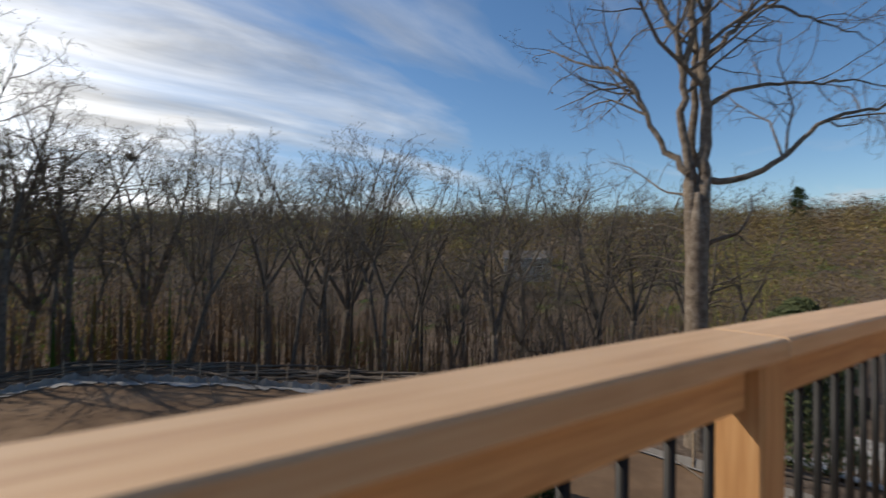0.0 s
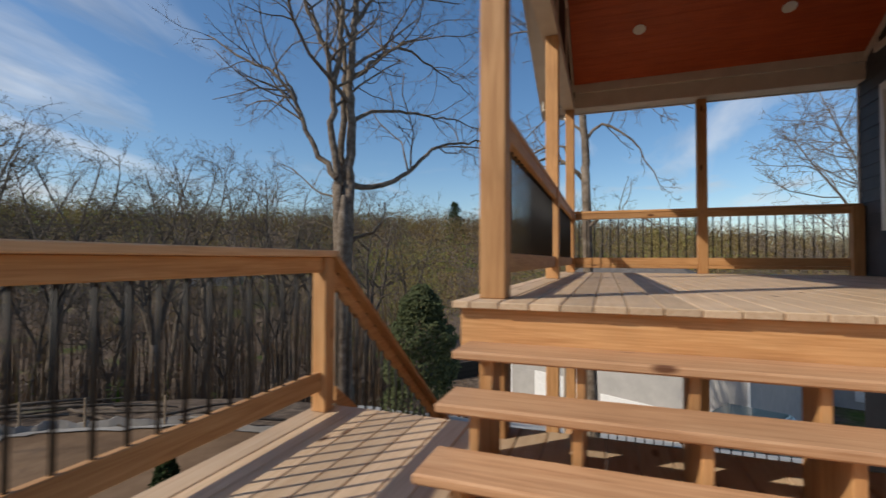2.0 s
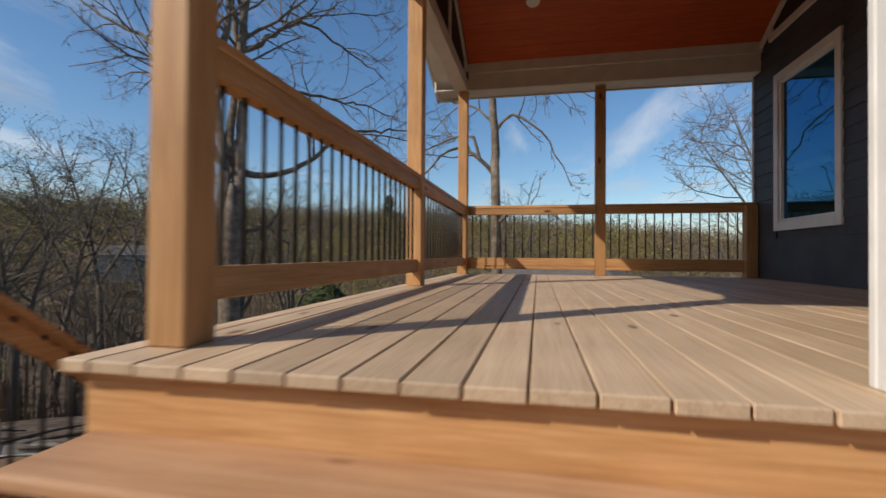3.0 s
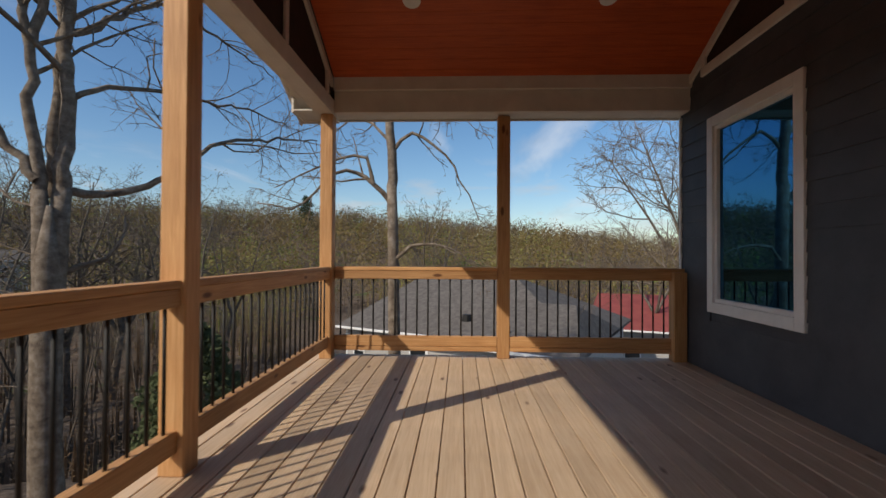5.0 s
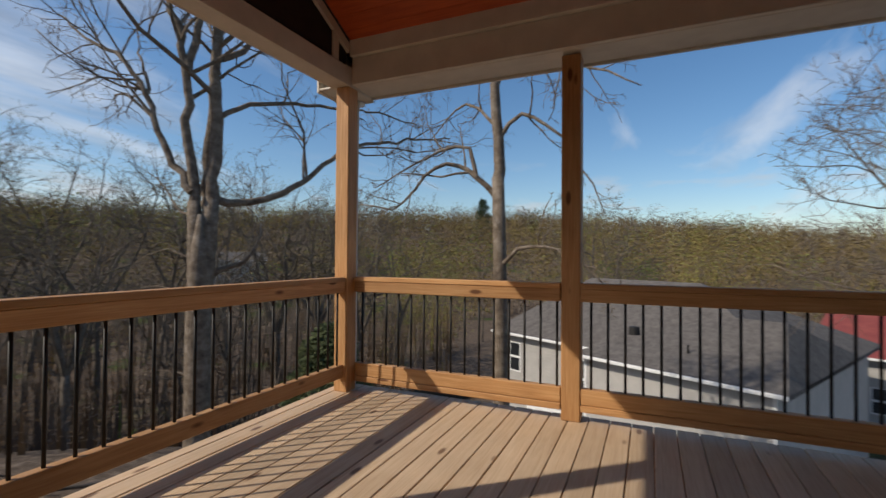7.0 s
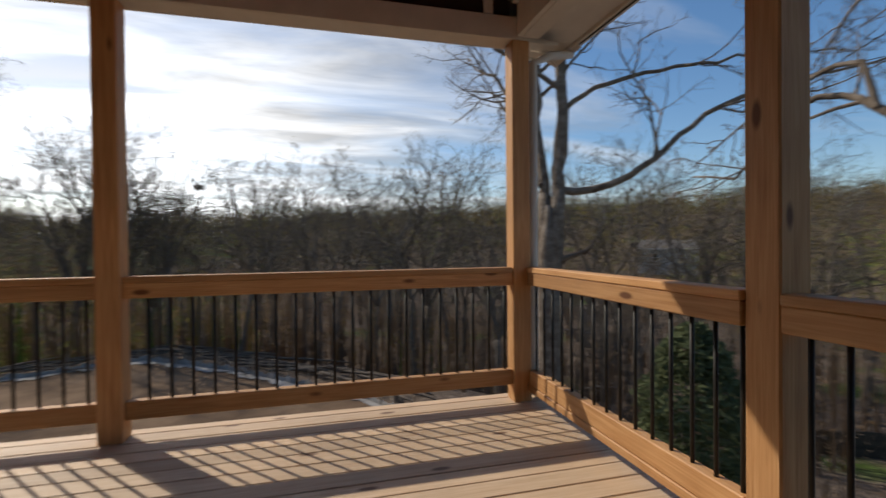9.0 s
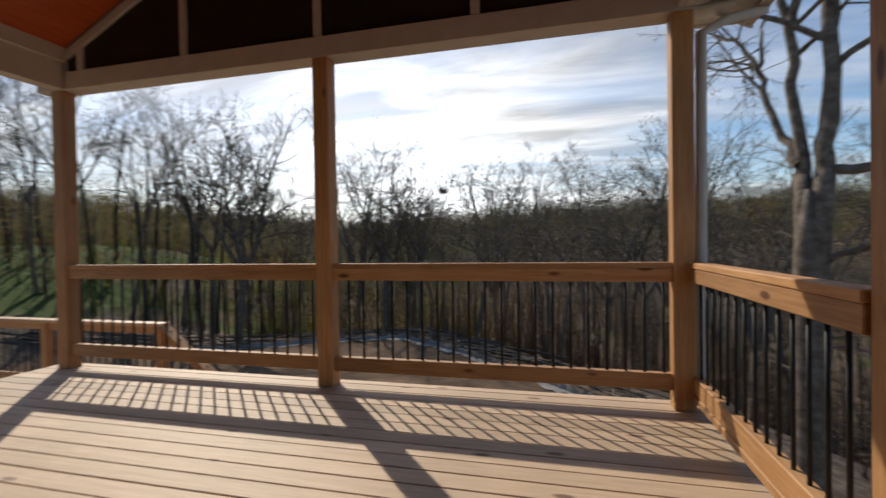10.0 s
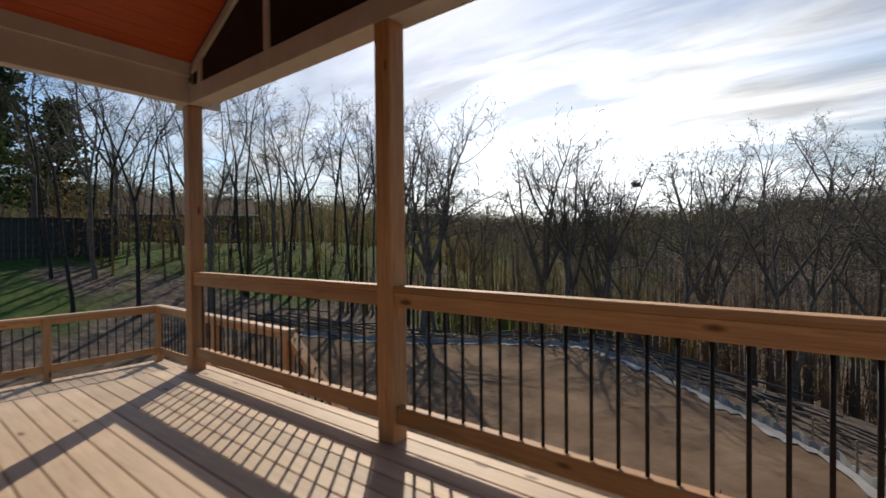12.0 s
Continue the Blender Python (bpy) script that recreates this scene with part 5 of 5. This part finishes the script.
def house_wing(h, L, out, base, eave_z, ridge_y, ridge_z, hip_a, hip_b, over=0.45):
    """The part of the house that stands forward, under a hipped roof of its own that runs back into the main roof."""
    H, RZ = eave_z - base, ridge_z - base
    part("wing_wall", block(bmesh.new(), 0.0, L, 0.02, out, -0.6, H - 0.02), pale_siding, h)
    for x in (0.0, L - 0.12):
        part("corner_trim", block(bmesh.new(), x, x + 0.12, out, out + 0.03, -0.3, H - 0.06), white_paint, h)
    back = 2 * ridge_y - out - over
    x0, x1, y1 = -over, L + over, out + over
    bm = bmesh.new()
    lo = [bm.verts.new((x, y, H - 0.05)) for x, y in ((x0, back), (x1, back), (x1, y1), (x0, y1))]
    hi = [bm.verts.new((x, y, H + 0.12)) for x, y in ((x0, back), (x1, back), (x1, y1), (x0, y1))]
    ra, rb = bm.verts.new((x0 + hip_a, ridge_y, RZ)), bm.verts.new((x1 - hip_b, ridge_y, RZ))
    bm.faces.new(lo[::-1])
    for k in range(4):
        bm.faces.new((lo[k], lo[(k + 1) % 4], hi[(k + 1) % 4], hi[k]))
    bm.faces.new((hi[3], hi[2], rb, ra)), bm.faces.new((hi[1], hi[0], ra, rb))
    bm.faces.new((hi[0], hi[3], ra)), bm.faces.new((hi[2], hi[1], rb))
    bmesh.ops.recalc_face_normals(bm, faces=bm.faces)
    part("wing_roof", bm, shingle, h)
    part("gutter", block(bmesh.new(), x0, x1, y1 + 0.001, y1 + 0.1, H - 0.03, H + 0.11, 0.02), white_paint, h)
    part("gutter", block(bmesh.new(), x1 + 0.001, x1 + 0.1, 0.5, y1 + 0.1, H - 0.03, H + 0.11, 0.02), white_paint, h)
    d = part("door", block(bmesh.new(), 2.2, 7.0, out, out + 0.06, 0.05, 2.65, 0.01), white_paint, h)
    for k in range(4):
        for j in range(4):
            part("panel", block(bmesh.new(), 2.32 + j * 1.2, 3.28 + j * 1.2, out + 0.061, out + 0.075, 0.15 + k * 0.65, 0.7 + k * 0.65, 0.006), white_paint, d)
    # a low vent on the slope and the pipe boots beside it
    sl = (RZ - H) / (y1 - ridge_y)
    for x, y, r in ((6.2, -0.2, 0.28), (3.4, 0.6, 0.05)):
        bm = bmesh.new()
        bmesh.ops.create_cone(bm, cap_ends=True, segments=12, radius1=r, radius2=r * 0.8, depth=0.36)
        part("roof_vent", bm, black_metal, h, at=(x, y, H + 0.12 + (y1 - y) * sl + 0.12))


house_wing(grey_house, 7.6, 1.7, -9.7, -3.4, -2.8, -1.5, 1.4, 4.6)
house("house", polar(46, 98, 5.86, -2.5), 136, 10.0, 7.0, -4.5, -0.2, 1.6, (0.4, 0.4), pale_siding, shingle,
      "small pale house showing far off between the trees", windows=((2.0, -2.5, 1.1, 1.3), (6.5, -2.5, 1.1, 1.3)))
house("house", (35.3, -22.3), 71.0, 11.5, 12.0, -9.0, -4.5, -2.2, (0.6, 0.6), pale_siding, red_metal,
      "low neighbour house with a red roof behind the grey one", windows=((2.0, -7.6, 1.2, 1.5), (8.0, -7.6, 1.2, 1.5)), doors=((4.5, -9.0, 2.6, 2.2, white_paint),))
house("house", polar(150.5, 50, 7.36, -1.78), -118, 12.0, 9.0, 0.0, 4.2, 6.3, (0.5, 0.5), brick_wall, brown_roof,
      "brown neighbour house with a low brown roof among the trees", windows=((2.2, 1.9, 1.2, 1.4), (6.8, 1.9, 1.2, 1.4)))


def board_fence(a, b, h, mat, label, step=0.3):
    """A plain board fence that follows the ground."""
    a, b = Vector(a), Vector(b)
    L = (b - a).length
    f = empty("fence", (a.x, a.y, ground_z(a.x, a.y)), label, "fence")
    f.rotation_euler[2] = math.atan2((b - a).y, (b - a).x)
    z0 = ground_z(a.x, a.y)
    n = int(L / step)
    me = {}
    for i in range(n):
        q = a.lerp(b, (i + 0.5) / n)
        if "m" not in me:
            o = part("board", block(bmesh.new(), -step * 0.48, step * 0.48, -0.015, 0.015, -0.3, h), mat, f)
            me["m"] = o.data
        else:
            o = new("board", me["m"])
            o.parent = f
        o.location = (L * (i + 0.5) / n, 0, ground_z(q.x, q.y) - z0)
    return f


board_fence((20, 24), (38, 9.5), 1.3, dark_fence_mat, "long low dark board fence behind the neighbour house")
board_fence(polar(178, 33, 7.36, -1.78), polar(163.5, 36, 7.36, -1.78), 2.3, dark_fence_mat, "dark tall board fence at the edge of the woods")

bm = bmesh.new()
grid = [[bm.verts.new((x, y, ground_z(x, y) + 0.09)) for y in np.linspace(-22, 9, 24)] for x in np.linspace(14, 33, 20)]
for a, b in zip(grid, grid[1:]):
    for j in range(len(a) - 1):
        bm.faces.new((a[j], b[j], b[j + 1], a[j + 1]))
tagged(smooth(part("pavement", bm, concrete)), "pale concrete drive below the neighbour house", "pavement", kind="structure")


def bin_(x, y, mat, label):
    """A wheeled refuse bin."""
    z = ground_z(x, y) + 0.1
    e = empty("wheelie_bin", (x, y, z), label, "bin", "bins")
    bm = bmesh.new()
    bmesh.ops.create_cone(bm, cap_ends=True, segments=4, radius1=0.36, radius2=0.45, depth=0.95, matrix=Matrix.Translation((0, 0, 0.53)) @ Matrix.Rotation(radians(45), 4, "Z"))
    part("body", bm, mat, e)
    part("lid", block(bmesh.new(), -0.34, 0.36, -0.34, 0.34, 1.01, 1.07, 0.02), mat, e)
    for s_ in (-0.3, 0.3):
        bm = bmesh.new()
        bmesh.ops.create_cone(bm, cap_ends=True, segments=12, radius1=0.12, radius2=0.12, depth=0.06, matrix=Matrix.Translation((-0.3, s_, 0.12)) @ Matrix.Rotation(radians(90), 4, "X"))
        part("wheel", bm, black_metal, e)


bin_blue = noisy("bin_blue", (0.02, 0.035, 0.06), (0.03, 0.05, 0.08), 5, 0.5)
bin_green = noisy("bin_green", (0.03, 0.06, 0.045), (0.04, 0.08, 0.06), 5, 0.5)
bin_(29.6, 2.6, bin_green, "dark green wheeled bin standing by the pale house")
bin_(29.0, 1.5, bin_blue, "dark blue wheeled bin standing by the pale house")


def car(x, y, turn, paint, label):
    """A parked sport utility car."""
    e = empty("car", (x, y, ground_z(x, y) + 0.1), label, "car")
    e.rotation_euler[2] = radians(turn)
    bm = bmesh.new()
    prof = [(-2.3, 0.35), (2.25, 0.35), (2.3, 0.75), (2.1, 0.98), (1.1, 1.08), (0.5, 1.62), (-1.7, 1.68), (-2.2, 1.1), (-2.32, 0.8)]
    lo, hi = [bm.verts.new((a, -0.9, b)) for a, b in prof], [bm.verts.new((a, 0.9, b)) for a, b in prof]
    for k in range(len(prof)):
        k2 = (k + 1) % len(prof)
        bm.faces.new((lo[k], lo[k2], hi[k2], hi[k]))
    bm.faces.new(lo[::-1]), bm.faces.new(hi)
    bmesh.ops.recalc_face_normals(bm, faces=bm.faces)
    bmesh.ops.bevel(bm, geom=list(bm.edges), offset=0.06, segments=2, affect="EDGES")
    part("body", bm, paint, e)
    for s_ in (-0.905, 0.905):
        part("side_window", block(bmesh.new(), -1.6, 0.55, s_ - 0.006, s_ + 0.006, 1.12, 1.54, 0.002), dark_glass, e)
    for wx in (-1.45, 1.45):
        for wy in (-0.82, 0.82):
            bm = bmesh.new()
            bmesh.ops.create_cone(bm, cap_ends=True, segments=24, radius1=0.36, radius2=0.36, depth=0.24, matrix=Matrix.Translation((wx, wy, 0.36)) @ Matrix.Rotation(radians(90), 4, "X"))
            w = part("tyre", bm, black_metal, e)
            bm = bmesh.new()
            bmesh.ops.create_cone(bm, cap_ends=True, segments=16, radius1=0.22, radius2=0.2, depth=0.26, matrix=Matrix.Translation((wx, wy, 0.36)) @ Matrix.Rotation(radians(90), 4, "X"))
            part("rim", bm, fabric, w)


def car_paint(nt, p):
    p.inputs["Base Color"].default_value = (0.02, 0.05, 0.065, 1)
    p.inputs["Coat Weight"].default_value = 0.8


car(20.8, -4.9, 60, material("dark_teal_paint", car_paint, 0.35, 0.5), "dark teal parked car on the concrete drive")

nest_ = Limbs(5)
r_ = random.Random(6)
for _ in range(90):
    c = Vector((r_.gauss(0, 0.1), r_.gauss(0, 0.1), r_.gauss(0, 0.08)))
    d = Vector((r_.gauss(0, 1), r_.gauss(0, 1), r_.gauss(0, 0.5))).normalized() * 0.2
    nest_.limb([c - d, c + d], [0.012, 0.008], 3)
o = new("nest", nest_.mesh("nest", bark))
o.location = (-0.35, 25.9, 4.58)
tagged(o, "dark round nest of sticks high in a bare tree", "nest")

# ---- deck boards last of the built parts ----
def planks(parent, x0, x1, y0, y1, z, mat, pitch=0.126, gap=0.0045):
    n = int(round((y1 - y0) / pitch))
    me = None
    for i in range(n):
        y = y1 - (i + 0.5) * pitch
        bm = block(bmesh.new(), -(x1 - x0) / 2, (x1 - x0) / 2, -(pitch - gap) / 2, (pitch - gap) / 2, -0.0175, 0.0175, 0.004)
        part("deck_board", bm, mat, parent, at=((x0 + x1) / 2 + random.uniform(-0.004, 0.004), y, z - 0.0175 - parent.location.z + random.uniform(-0.0012, 0.0012)))


planks(porch_floor, DECK_W, DECK_E, WALL + 0.02, 0.41, 0.0, deck_x, 0.145, 0.006)
board("border_board", DECK_W, DECK_E, 0.413, DECK_N, -0.035, 0.001, deck_x, porch_floor)
planks(low, LW, LE, -4.0, LN, LOW, deck_x, 0.145, 0.004)
planks(lower_floor, 2.3, 8.0, WALL + 0.02, 0.45, LF, deck_x)
